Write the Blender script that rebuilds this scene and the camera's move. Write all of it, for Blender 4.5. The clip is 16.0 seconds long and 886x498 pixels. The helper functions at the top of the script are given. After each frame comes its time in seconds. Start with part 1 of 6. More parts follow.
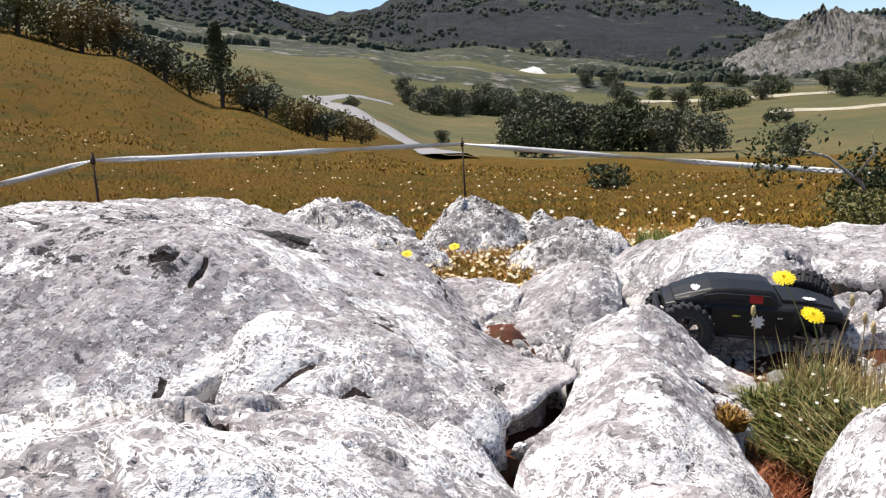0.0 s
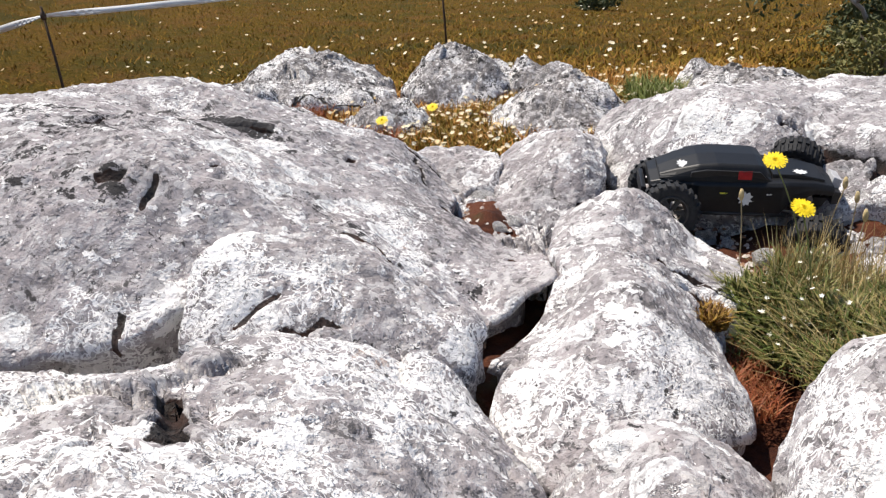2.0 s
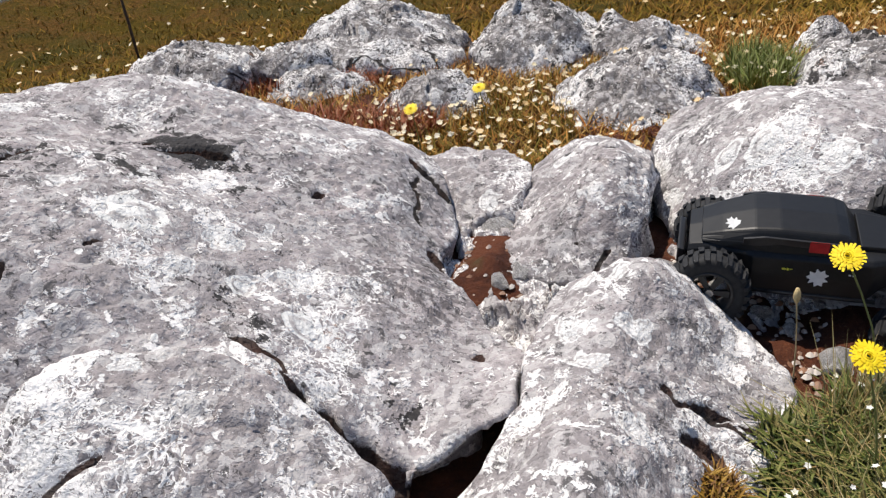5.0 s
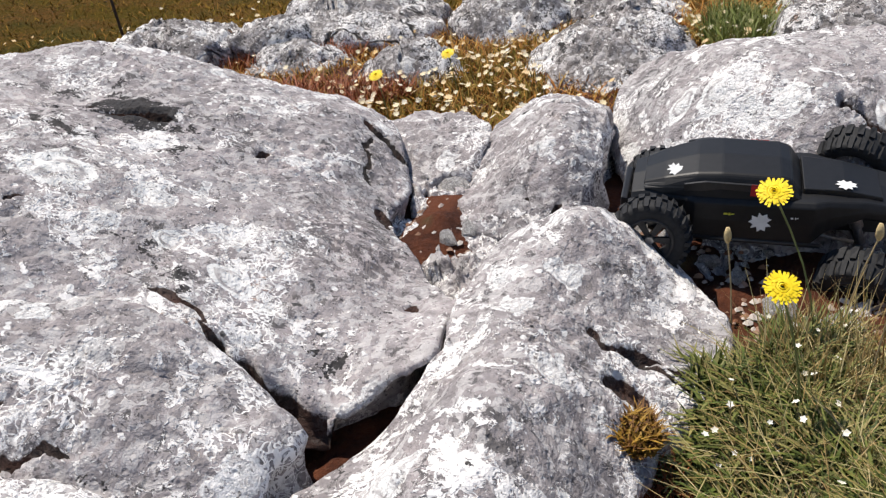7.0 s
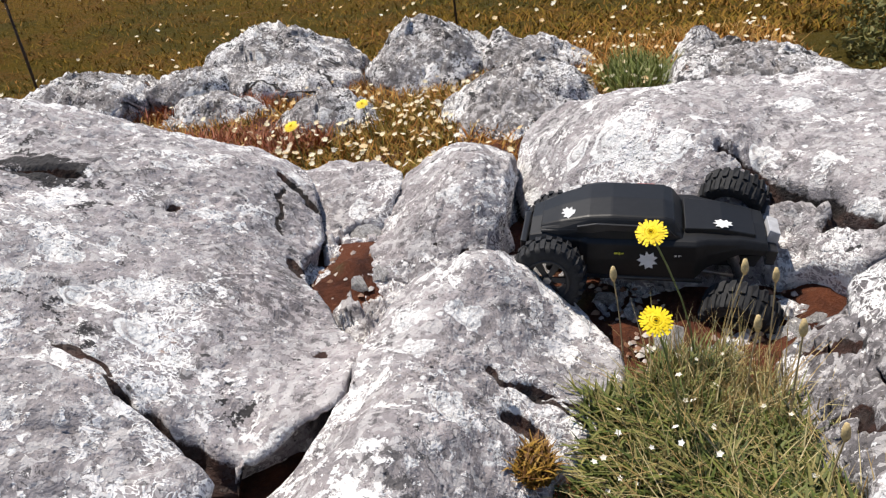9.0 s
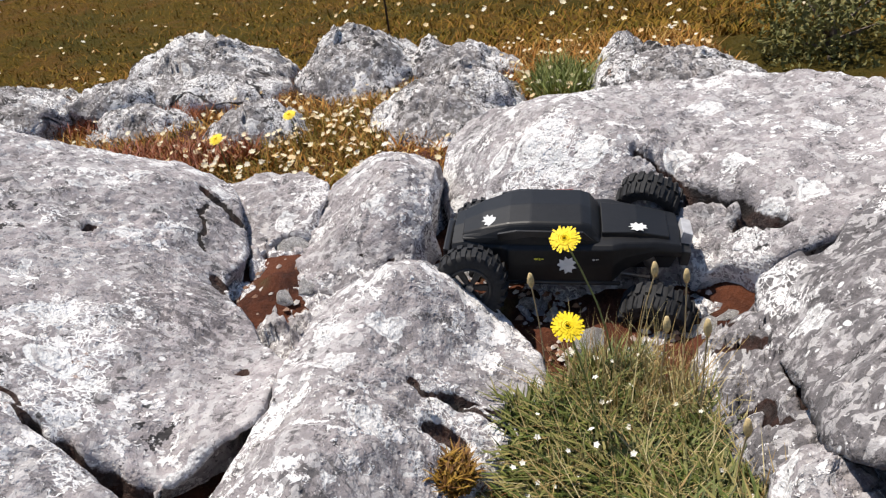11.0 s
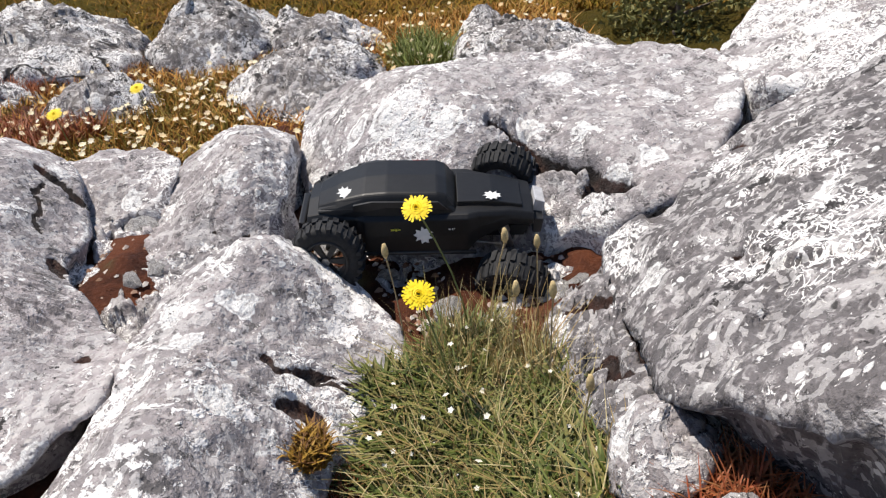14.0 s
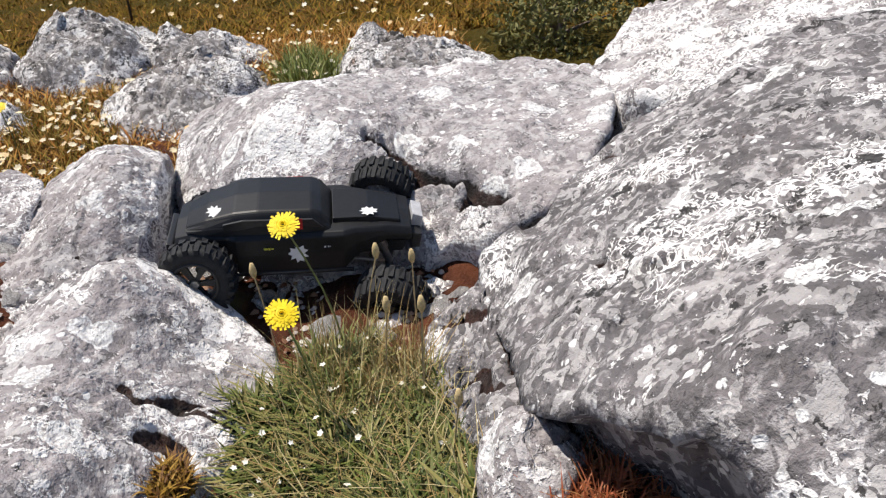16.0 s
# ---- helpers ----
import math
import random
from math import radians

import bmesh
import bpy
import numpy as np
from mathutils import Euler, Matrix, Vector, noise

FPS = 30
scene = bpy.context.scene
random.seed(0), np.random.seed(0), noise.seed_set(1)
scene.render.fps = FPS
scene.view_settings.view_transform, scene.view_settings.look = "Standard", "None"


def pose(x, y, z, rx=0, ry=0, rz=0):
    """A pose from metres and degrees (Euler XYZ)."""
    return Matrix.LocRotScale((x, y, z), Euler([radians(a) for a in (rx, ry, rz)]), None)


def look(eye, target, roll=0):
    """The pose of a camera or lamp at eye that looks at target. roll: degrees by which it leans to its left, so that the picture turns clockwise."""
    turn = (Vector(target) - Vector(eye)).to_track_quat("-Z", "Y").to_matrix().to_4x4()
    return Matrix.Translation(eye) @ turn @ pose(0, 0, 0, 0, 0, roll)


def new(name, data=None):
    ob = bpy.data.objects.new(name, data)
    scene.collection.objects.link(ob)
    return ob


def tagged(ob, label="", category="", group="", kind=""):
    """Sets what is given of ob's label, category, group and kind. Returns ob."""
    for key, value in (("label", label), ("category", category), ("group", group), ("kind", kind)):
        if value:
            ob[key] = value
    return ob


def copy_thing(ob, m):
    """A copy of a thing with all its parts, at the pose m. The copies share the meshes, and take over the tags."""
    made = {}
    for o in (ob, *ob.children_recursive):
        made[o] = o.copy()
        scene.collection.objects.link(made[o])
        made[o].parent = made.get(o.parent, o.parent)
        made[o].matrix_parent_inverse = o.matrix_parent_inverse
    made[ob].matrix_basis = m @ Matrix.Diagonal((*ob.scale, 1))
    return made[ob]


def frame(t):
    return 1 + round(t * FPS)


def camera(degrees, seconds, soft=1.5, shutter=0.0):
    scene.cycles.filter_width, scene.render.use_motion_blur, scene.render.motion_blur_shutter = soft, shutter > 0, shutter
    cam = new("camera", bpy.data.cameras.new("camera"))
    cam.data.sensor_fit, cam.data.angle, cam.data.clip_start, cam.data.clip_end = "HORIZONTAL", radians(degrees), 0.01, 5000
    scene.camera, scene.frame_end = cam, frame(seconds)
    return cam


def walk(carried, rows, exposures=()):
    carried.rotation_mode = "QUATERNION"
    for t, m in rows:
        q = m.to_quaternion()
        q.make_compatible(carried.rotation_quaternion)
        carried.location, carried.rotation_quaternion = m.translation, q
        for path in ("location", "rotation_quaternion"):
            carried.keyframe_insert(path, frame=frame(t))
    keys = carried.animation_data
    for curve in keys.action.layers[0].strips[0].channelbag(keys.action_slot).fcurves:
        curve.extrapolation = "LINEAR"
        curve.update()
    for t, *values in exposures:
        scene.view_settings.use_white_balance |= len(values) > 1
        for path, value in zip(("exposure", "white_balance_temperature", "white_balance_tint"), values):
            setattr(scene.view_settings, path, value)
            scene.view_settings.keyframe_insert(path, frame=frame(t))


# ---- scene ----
cam = camera(59.2, 16.0, soft=1.25)
PATH = [
    (0, (0.151, -0.02, 1.074), (-0.058, 1.942, 0.744), -2.9),
    (0.5, (0.17, -0.006, 1.074), (0.01, 1.945, 0.661), -2.5),
    (1, (0.169, 0.027, 1.09), (-0.003, 1.963, 0.616), -3.2),
    (1.5, (0.169, 0.071, 1.133), (-0.02, 1.977, 0.558), -4.4),
    (2, (0.182, 0.106, 1.19), (-0.02, 1.945, 0.43), -5.3),
    (2.5, (0.225, 0.145, 1.278), (-0.003, 1.923, 0.392), -5.9),
    (3, (0.26, 0.255, 1.34), (-0.008, 2.024, 0.446), -6.3),
    (3.2, (0.265, 0.312, 1.342), (-0.024, 2.089, 0.471), -6.3),
    (5.3, (0.47, 0.61, 1.262), (-0.089, 2.292, 0.336), -8.0),
    (5.5, (0.488, 0.613, 1.249), (-0.079, 2.292, 0.322), -8.2),
    (6, (0.534, 0.623, 1.214), (-0.074, 2.292, 0.295), -9.3),
    (6.5, (0.549, 0.628, 1.2), (-0.072, 2.289, 0.276), -9.7),
    (7, (0.561, 0.619, 1.201), (-0.014, 2.287, 0.257), -9.5),
    (7.5, (0.574, 0.609, 1.205), (0.041, 2.292, 0.266), -9.2),
    (8, (0.589, 0.597, 1.212), (0.104, 2.309, 0.299), -8.9),
    (8.5, (0.604, 0.592, 1.217), (0.157, 2.326, 0.327), -8.7),
    (9, (0.62, 0.586, 1.222), (0.213, 2.34, 0.352), -8.6),
    (9.2, (0.624, 0.587, 1.221), (0.232, 2.348, 0.356), -8.6),
    (11.5, (0.674, 0.591, 1.228), (0.44, 2.37, 0.345), -8.5),
    (12, (0.686, 0.592, 1.226), (0.486, 2.369, 0.332), -8.5),
    (12.5, (0.697, 0.594, 1.223), (0.526, 2.369, 0.317), -8.5),
    (13, (0.697, 0.595, 1.219), (0.586, 2.364, 0.292), -7.9),
    (13.5, (0.696, 0.595, 1.214), (0.651, 2.358, 0.269), -7.0),
    (14, (0.697, 0.597, 1.209), (0.734, 2.349, 0.245), -5.9),
    (14.5, (0.698, 0.598, 1.206), (0.82, 2.341, 0.233), -4.7),
    (15, (0.72, 0.603, 1.198), (0.911, 2.341, 0.226), -4.2),
    (15.5, (0.745, 0.607, 1.191), (0.97, 2.347, 0.229), -4.2),
    (16, (0.751, 0.608, 1.189), (1.027, 2.352, 0.25), -4.0),
]
EXPOSURES = [(0.0, 0.58), (1.5, 0.50), (2.5, 0.31), (3.0, 0.27), (5.5, 0.23), (9.0, 0.31), (12.5, 0.33), (16.0, 0.31)]
walk(cam, [(t, look(eye, target, roll)) for t, eye, target, roll in PATH], EXPOSURES)

# ---- light ----
SUN_EL, SUN_AZ = 67.0, -52.0          # height of the sun and its bearing, clockwise from +y
world = bpy.data.worlds.new("sky")
scene.world = world
world.use_nodes = True
wn = world.node_tree
sky = wn.nodes.new("ShaderNodeTexSky")
sky.sky_type, sky.sun_disc = "NISHITA", False
sky.dust_density, sky.ozone_density = 0.15, 2.5
sky.sun_elevation, sky.sun_rotation = radians(SUN_EL), radians(SUN_AZ)
wn.nodes["Background"].inputs[1].default_value = 0.10
wn.links.new(sky.outputs[0], wn.nodes["Background"].inputs[0])
sun = new("sun", bpy.data.lights.new("sun", "SUN"))
sun.data.energy, sun.data.angle, sun.data.color = 4.6, radians(0.6), (1.0, 0.92, 0.82)
sun.matrix_world = look((math.sin(radians(SUN_AZ)) * math.cos(radians(SUN_EL)) * 30, math.cos(radians(SUN_AZ)) * math.cos(radians(SUN_EL)) * 30, math.sin(radians(SUN_EL)) * 30), (0, 0, 0))


# ---- shader helpers ----
class Shade:
    """Small wrapper that chains shader nodes."""

    def __init__(self, name, rough=0.85):
        self.mat = bpy.data.materials.new(name)
        self.mat.use_nodes = True
        self.nt = self.mat.node_tree
        self.out = self.nt.nodes["Principled BSDF"]
        self.set("Roughness", rough)
        self.set("Specular IOR Level", 0.3)
        self.co = self.nt.nodes.new("ShaderNodeTexCoord").outputs["Object"]

    def put(self, node, key, v):
        if v is None:
            return
        if hasattr(v, "is_linked"):
            self.nt.links.new(v, node.inputs[key])
        else:
            if isinstance(v, tuple) and len(v) == 3 and node.inputs[key].type == "RGBA":
                v = (*v, 1)
            node.inputs[key].default_value = v

    def set(self, key, v):
        self.put(self.out, key, v)

    def noise(self, scale, detail=4, rough=0.6, distort=0.0, co=None):
        n = self.nt.nodes.new("ShaderNodeTexNoise")
        for k, v in (("Vector", co or self.co), ("Scale", scale), ("Detail", detail), ("Roughness", rough), ("Distortion", distort)):
            self.put(n, k, v)
        return n.outputs[0]

    def cells(self, scale, feature="F1", rnd=1.0, co=None, out=0):
        n = self.nt.nodes.new("ShaderNodeTexVoronoi")
        n.feature = feature
        for k, v in (("Vector", co or self.co), ("Scale", scale), ("Randomness", rnd)):
            self.put(n, k, v)
        return n.outputs[out]

    def ramp(self, v, *stops):
        n = self.nt.nodes.new("ShaderNodeValToRGB")
        el = n.color_ramp.elements
        while len(el) < len(stops):
            el.new(0.5)
        for e, (p, c) in zip(el, stops):
            e.position, e.color = p, (c, c, c, 1) if isinstance(c, (int, float)) else (*c, 1)
        self.put(n, 0, v)
        return n.outputs[0]

    def mix(self, f, a, b, mode="MIX"):
        n = self.nt.nodes.new("ShaderNodeMix")
        n.data_type, n.blend_type = "RGBA", mode
        self.put(n, 0, f), self.put(n, 6, a), self.put(n, 7, b)
        return n.outputs[2]

    def maths(self, op, a, b=0.0):
        n = self.nt.nodes.new("ShaderNodeMath")
        n.operation = op
        self.put(n, 0, a), self.put(n, 1, b)
        return n.outputs[0]

    def warp(self, scale, amount, co=None):
        """Coordinates pushed about by a noise."""
        n = self.nt.nodes.new("ShaderNodeTexNoise")
        self.put(n, "Vector", co or self.co), self.put(n, "Scale", scale)
        m = self.nt.nodes.new("ShaderNodeVectorMath")
        m.operation = "MULTIPLY_ADD"
        self.put(m, 0, n.outputs[1]), self.put(m, 1, (amount, amount, amount)), self.put(m, 2, co or self.co)
        return m.outputs[0]

    def stretch(self, v):
        m = self.nt.nodes.new("ShaderNodeVectorMath")
        m.operation = "MULTIPLY"
        self.put(m, 0, self.co), self.put(m, 1, v)
        return m.outputs[0]

    def chance(self):
        return self.nt.nodes.new("ShaderNodeObjectInfo").outputs["Random"]

    def island(self):
        return self.nt.nodes.new("ShaderNodeNewGeometry").outputs["Random Per Island"]

    def bump(self, h, strength, dist):
        n = self.nt.nodes.new("ShaderNodeBump")
        self.put(n, "Height", h), self.put(n, "Strength", strength), self.put(n, "Distance", dist)
        self.set("Normal", n.outputs[0])


def plain(name, colour, rough=0.6, metal=0.0, vary=0.25, scale=60.0, bump=0.0, spec=0.3):
    s = Shade(name, rough)
    n = s.noise(scale)
    s.set("Base Color", s.mix(s.ramp(n, (0.3, 0.0), (0.7, 1.0)), tuple(c * (1 - vary) for c in colour), tuple(min(1, c * (1 + vary)) for c in colour)))
    s.set("Metallic", metal), s.set("Specular IOR Level", spec)
    if bump:
        s.bump(n, 0.5, bump)
    return s.mat


def rock_material(name, grey=(0.36, 0.345, 0.345), white=0.5, dark=0.5, warm=0.3, fissures=1.0, stains=(), rosettes=(), curls=0.5, streaks=()):
    """Limestone with crusts of white, black and orange lichen."""
    s = Shade(name, 0.9)

    def blend(*layers):
        """Sum of noises, each centred on nought and weighed."""
        r = None
        for n, w in layers:
            v = s.maths("MULTIPLY", s.maths("SUBTRACT", n, 0.5), w)
            r = v if r is None else s.maths("ADD", r, v)
        return s.maths("ADD", r, 0.5)

    big, mid = s.noise(2.2, 3), s.noise(9, 5, 0.65, 0.6)
    fine, grain = s.noise(70, 4, 0.75), s.noise(190, 3, 0.7)
    col = s.mix(s.ramp(big, (0.35, 0.0), (0.65, 1.0)), tuple(c * 0.84 for c in grey), tuple(c * 1.1 for c in grey))
    col = s.mix(s.ramp(mid, (0.42, 0.0), (0.6, 0.45)), col, (grey[0] * 1.42, grey[1] * 1.36, grey[2] * 1.34))
    # soft mottling
    soft = blend((s.noise(48, 4, 0.65, 0.8), 1.0), (s.noise(21, 4, 0.6, 0.6), 0.7))
    col = s.mix(s.ramp(soft, (0.40, 0.4), (0.52, 0.0)), col, tuple(c * 0.62 for c in grey))
    col = s.mix(s.ramp(soft, (0.52, 0.0), (0.64, 0.7)), col, (0.50, 0.475, 0.47))
    # darker weathering flecks
    fleck = blend((s.noise(18, 4, 0.7, 0.5), 0.9), (s.noise(55, 5, 0.8, 0.6), 1.3), (big, 0.35))
    col = s.mix(s.ramp(fleck, (0.33, 0.9), (0.355, 0.75), (0.375, 0.0)), col, (0.10, 0.094, 0.094))
    # a mosaic of thin crusts, each its own tone
    wco = s.warp(20, 0.07, s.warp(70, 0.012))
    tone = s.nt.nodes.new("ShaderNodeSeparateColor")
    s.put(tone, 0, s.cells(58, co=wco, out=1))
    col = s.mix(s.ramp(tone.outputs[0], (0.0, 0.42), (0.28, 0.38), (0.3, 0.0)), col, tuple(c * 0.6 for c in grey))
    col = s.mix(s.ramp(tone.outputs[1], (0.70, 0.0), (0.72, 0.4), (1.0, 0.6)), col, (0.56, 0.54, 0.53))
    # pale crusts: broad patches broken up at two finer scales
    crust = blend((s.noise(4.2, 4, 0.6, 0.3), 0.75), (s.noise(15, 5, 0.7, 0.5), 1.05), (s.noise(58, 4, 0.72, 0.4), 0.75))
    c0 = 0.70 - 0.17 * white
    col = s.mix(s.ramp(crust, (c0 - 0.008, 0.0), (c0 + 0.008, 0.95)), col, (0.82, 0.795, 0.775))
    # rosettes, ragged
    cell = s.maths("ADD", s.cells(9, co=wco), s.maths("MULTIPLY", s.maths("SUBTRACT", fine, 0.5), 0.16))
    ring = s.ramp(cell, (0.0, 0.95), (0.15, 0.9), (0.17, 0.45), (0.2, 0.4), (0.22, 0.95), (0.26, 0.9), (0.275, 0.0))
    ring = s.maths("MULTIPLY", ring, s.ramp(s.cells(9, co=wco, out=1), (0.6 - 0.14 * white, 0.0), (0.62 - 0.14 * white, 1.0)))
    ring = s.maths("MULTIPLY", ring, s.ramp(grain, (0.36, 0.3), (0.5, 1.0)))
    col = s.mix(ring, col, (0.76, 0.755, 0.74))
    # curling rims of old crusts, in colonies
    colony = s.noise(3.6, 4, 0.6)
    for size, wide, k0 in ((30, 0.034, 0.60), (52, 0.044, 0.57)):
        curl = s.maths("ABSOLUTE", s.maths("SUBTRACT", s.noise(size, 2, 0.45, 1.2), 0.5))
        curl = s.maths("MULTIPLY", s.ramp(curl, (0.0, 1.0), (wide * 0.7, 0.95), (wide, 0.0)), s.ramp(colony, (k0 - 0.13 * curls, 0.0), (k0 + 0.02 - 0.13 * curls, 1.0)))
        col = s.mix(curl, col, (0.84, 0.82, 0.80))
    # crumbs of crust and bare flecks
    crumb = s.noise(125, 3, 0.6, 0.3)
    col = s.mix(s.ramp(crumb, (0.655, 0.0), (0.675, 0.9)), col, (0.72, 0.70, 0.69))
    col = s.mix(s.ramp(s.noise(92, 3, 0.6, 0.4), (0.335, 0.8), (0.355, 0.0)), col, tuple(c * 0.42 for c in grey))
    # small white dots
    dots = s.maths("MULTIPLY", s.ramp(s.cells(34, co=s.warp(60, 0.008)), (0.17, 1.0), (0.2, 0.0)), s.ramp(s.noise(9, 3), (0.5, 0.0), (0.53, 0.95)))
    col = s.mix(dots, col, (0.74, 0.735, 0.72))
    # the few large rosettes one can tell apart
    for qx, qy, qr in rosettes:
        gap = s.nt.nodes.new("ShaderNodeVectorMath")
        gap.operation = "DISTANCE"
        m2 = s.nt.nodes.new("ShaderNodeVectorMath")
        m2.operation = "MULTIPLY"
        s.put(m2, 0, s.warp(22, 0.03)), s.put(m2, 1, (1.0, 1.0, 0.0))
        s.put(gap, 0, m2.outputs[0]), s.put(gap, 1, (qx + 0.015, qy + 0.015, 0.0))
        g = s.maths("DIVIDE", gap.outputs["Value"], qr * 1.25)
        g = s.maths("ADD", g, s.maths("MULTIPLY", s.maths("SUBTRACT", fine, 0.5), 0.25))
        col = s.mix(s.ramp(g, (0.0, 0.9), (0.32, 0.8), (0.42, 0.15), (0.56, 0.25), (0.62, 0.95), (0.78, 0.92), (0.81, 0.0)), col, (0.78, 0.775, 0.755))
    # black lichen
    blk = blend((s.noise(5.5, 5, 0.7, 0.5, s.stretch((1.0, 1.5, 1.5))), 1.0), (s.noise(38, 4, 0.75), 0.75), (grain, 0.25))
    thick = None
    for sx, sy, sr, *more in stains:      # where black lichen grows thick
        far = s.nt.nodes.new("ShaderNodeVectorMath")
        far.operation = "DISTANCE"
        s.put(far, 0, s.stretch((1.0, 1.0, 0.0))), s.put(far, 1, (sx, sy, 0.0))
        gain = more[0] if more else 1.0
        near = s.ramp(far.outputs["Value"], (0.0, 0.15 * gain), (sr * 0.6, 0.12 * gain), (sr, 0.0))
        thick = near if thick is None else s.maths("MAXIMUM", thick, near)
    if thick is not None:
        blk = s.maths("ADD", blk, thick)
    d0 = 0.735 - 0.10 * dark
    col = s.mix(s.ramp(blk, (d0, 0.0), (d0 + 0.025, 0.95)), col, (0.032, 0.03, 0.03))
    spot = s.maths("MULTIPLY", s.ramp(s.cells(23, co=wco), (0.12, 0.9), (0.17, 0.0)), s.ramp(s.noise(3.1, 3), (0.57, 0.0), (0.62, 1.0)))
    col = s.mix(spot, col, (0.045, 0.043, 0.042))
    # dark runs of water down a steep face
    for sx, sy, sr in streaks:
        far = s.nt.nodes.new("ShaderNodeVectorMath")
        far.operation = "DISTANCE"
        s.put(far, 0, s.stretch((1.0, 1.0, 0.0))), s.put(far, 1, (sx, sy, 0.0))
        run = blend((s.noise(1.0, 4, 0.65, 0.4, s.stretch((62.0, 62.0, 14.0))), 1.2), (s.noise(20, 3), 0.4))
        run = s.maths("MULTIPLY", s.ramp(run, (0.46, 0.75), (0.5, 0.0)), s.ramp(far.outputs["Value"], (sr * 0.45, 1.0), (sr, 0.0)))
        col = s.mix(run, col, (0.10, 0.088, 0.09))
    # pin-prick pits
    pin = s.maths("MULTIPLY", s.ramp(s.noise(105, 3, 0.65, 0.5), (0.33, 0.85), (0.37, 0.0)), s.ramp(s.noise(6, 3), (0.4, 0.25), (0.6, 1.0)))
    col = s.mix(pin, col, (0.06, 0.056, 0.056))
    # rusty stains
    rust = blend((s.noise(3.7, 4, 0.6, 0.3), 1.0), (fine, 0.5))
    r0 = 0.70 - 0.06 * warm
    col = s.mix(s.ramp(rust, (r0, 0.0), (r0 + 0.05, 0.6)), col, (0.30, 0.16, 0.09))
    # fissures, open only here and there, with dark earth in them
    fco = s.warp(6, 0.16, s.warp(40, 0.015))
    line = s.cells(3.1, "DISTANCE_TO_EDGE", co=fco)
    open_ = s.ramp(s.noise(2.6, 3), (0.5, 0.0), (0.57, 1.0))
    fis = s.maths("MULTIPLY", s.maths("MULTIPLY", s.ramp(line, (0.0, 1.0), (0.012, 0.9), (0.024, 0.0)), open_), fissures)
    col = s.mix(fis, col, (0.03, 0.026, 0.024))
    # shade of the crevices painted into the colour, with some dark earth
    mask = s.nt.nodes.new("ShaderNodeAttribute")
    mask.attribute_name = "earth_and_shade"
    crevice_shade = s.maths("ADD", mask.outputs["Fac"], s.maths("MULTIPLY", s.maths("SUBTRACT", fine, 0.5), 0.5))
    col = s.mix(s.ramp(crevice_shade, (0.30, 0.0), (0.42, 0.95)), col, s.mix(s.ramp(mid, (0.4, 0.0), (0.6, 1.0)), (0.012, 0.009, 0.008), (0.045, 0.016, 0.009)))
    s.set("Base Color", col)
    h = s.maths("ADD", s.maths("MULTIPLY", mid, 1.1), s.maths("ADD", s.maths("MULTIPLY", fine, 0.45), s.maths("MULTIPLY", grain, 0.12)))
    h = s.maths("SUBTRACT", h, s.maths("MULTIPLY", s.ramp(s.cells(60), (0.0, 0.6), (0.25, 0.0)), 0.4))
    h = s.maths("ADD", h, s.maths("MULTIPLY", s.ramp(crust, (c0 - 0.03, 0.0), (c0 + 0.03, 1.0)), 0.12))
    h = s.maths("SUBTRACT", h, s.maths("MULTIPLY", fis, 1.2))
    s.bump(h, 0.9, 0.014)
    s.set("Specular IOR Level", 0.2)
    return s.mat


def soil_material(name, light=(0.12, 0.036, 0.014), deep=(0.04, 0.011, 0.005)):
    s = Shade(name, 0.95)
    n, f = s.noise(11, 6, 0.7, 0.4), s.noise(120, 4, 0.7)
    col = s.mix(s.ramp(n, (0.36, 0.0), (0.62, 1.0)), deep, light)
    col = s.mix(s.ramp(f, (0.6, 0.0), (0.72, 0.6)), col, (0.22, 0.11, 0.06))
    col = s.mix(s.ramp(s.noise(5, 3), (0.56, 0.0), (0.68, 0.7)), col, (0.09, 0.085, 0.03))
    s.set("Base Color", col)
    s.bump(s.maths("ADD", n, s.maths("MULTIPLY", f, 0.6)), 0.9, 0.02)
    return s.mat


def blade_material(name, *colours, rough=0.6, spec=0.25):
    """Leaves and blades: one of several tones for each loose piece."""
    s = Shade(name, rough)
    i = s.island()
    n = s.nt.nodes.new("ShaderNodeValToRGB")
    el = n.color_ramp.elements
    while len(el) < len(colours):
        el.new(0.5)
    for k, (e, c) in enumerate(zip(el, colours)):
        e.position, e.color = k / (len(colours) - 1), (*c, 1)
    s.put(n, 0, i)
    s.set("Base Color", n.outputs[0])
    s.set("Specular IOR Level", spec)
    return s.mat


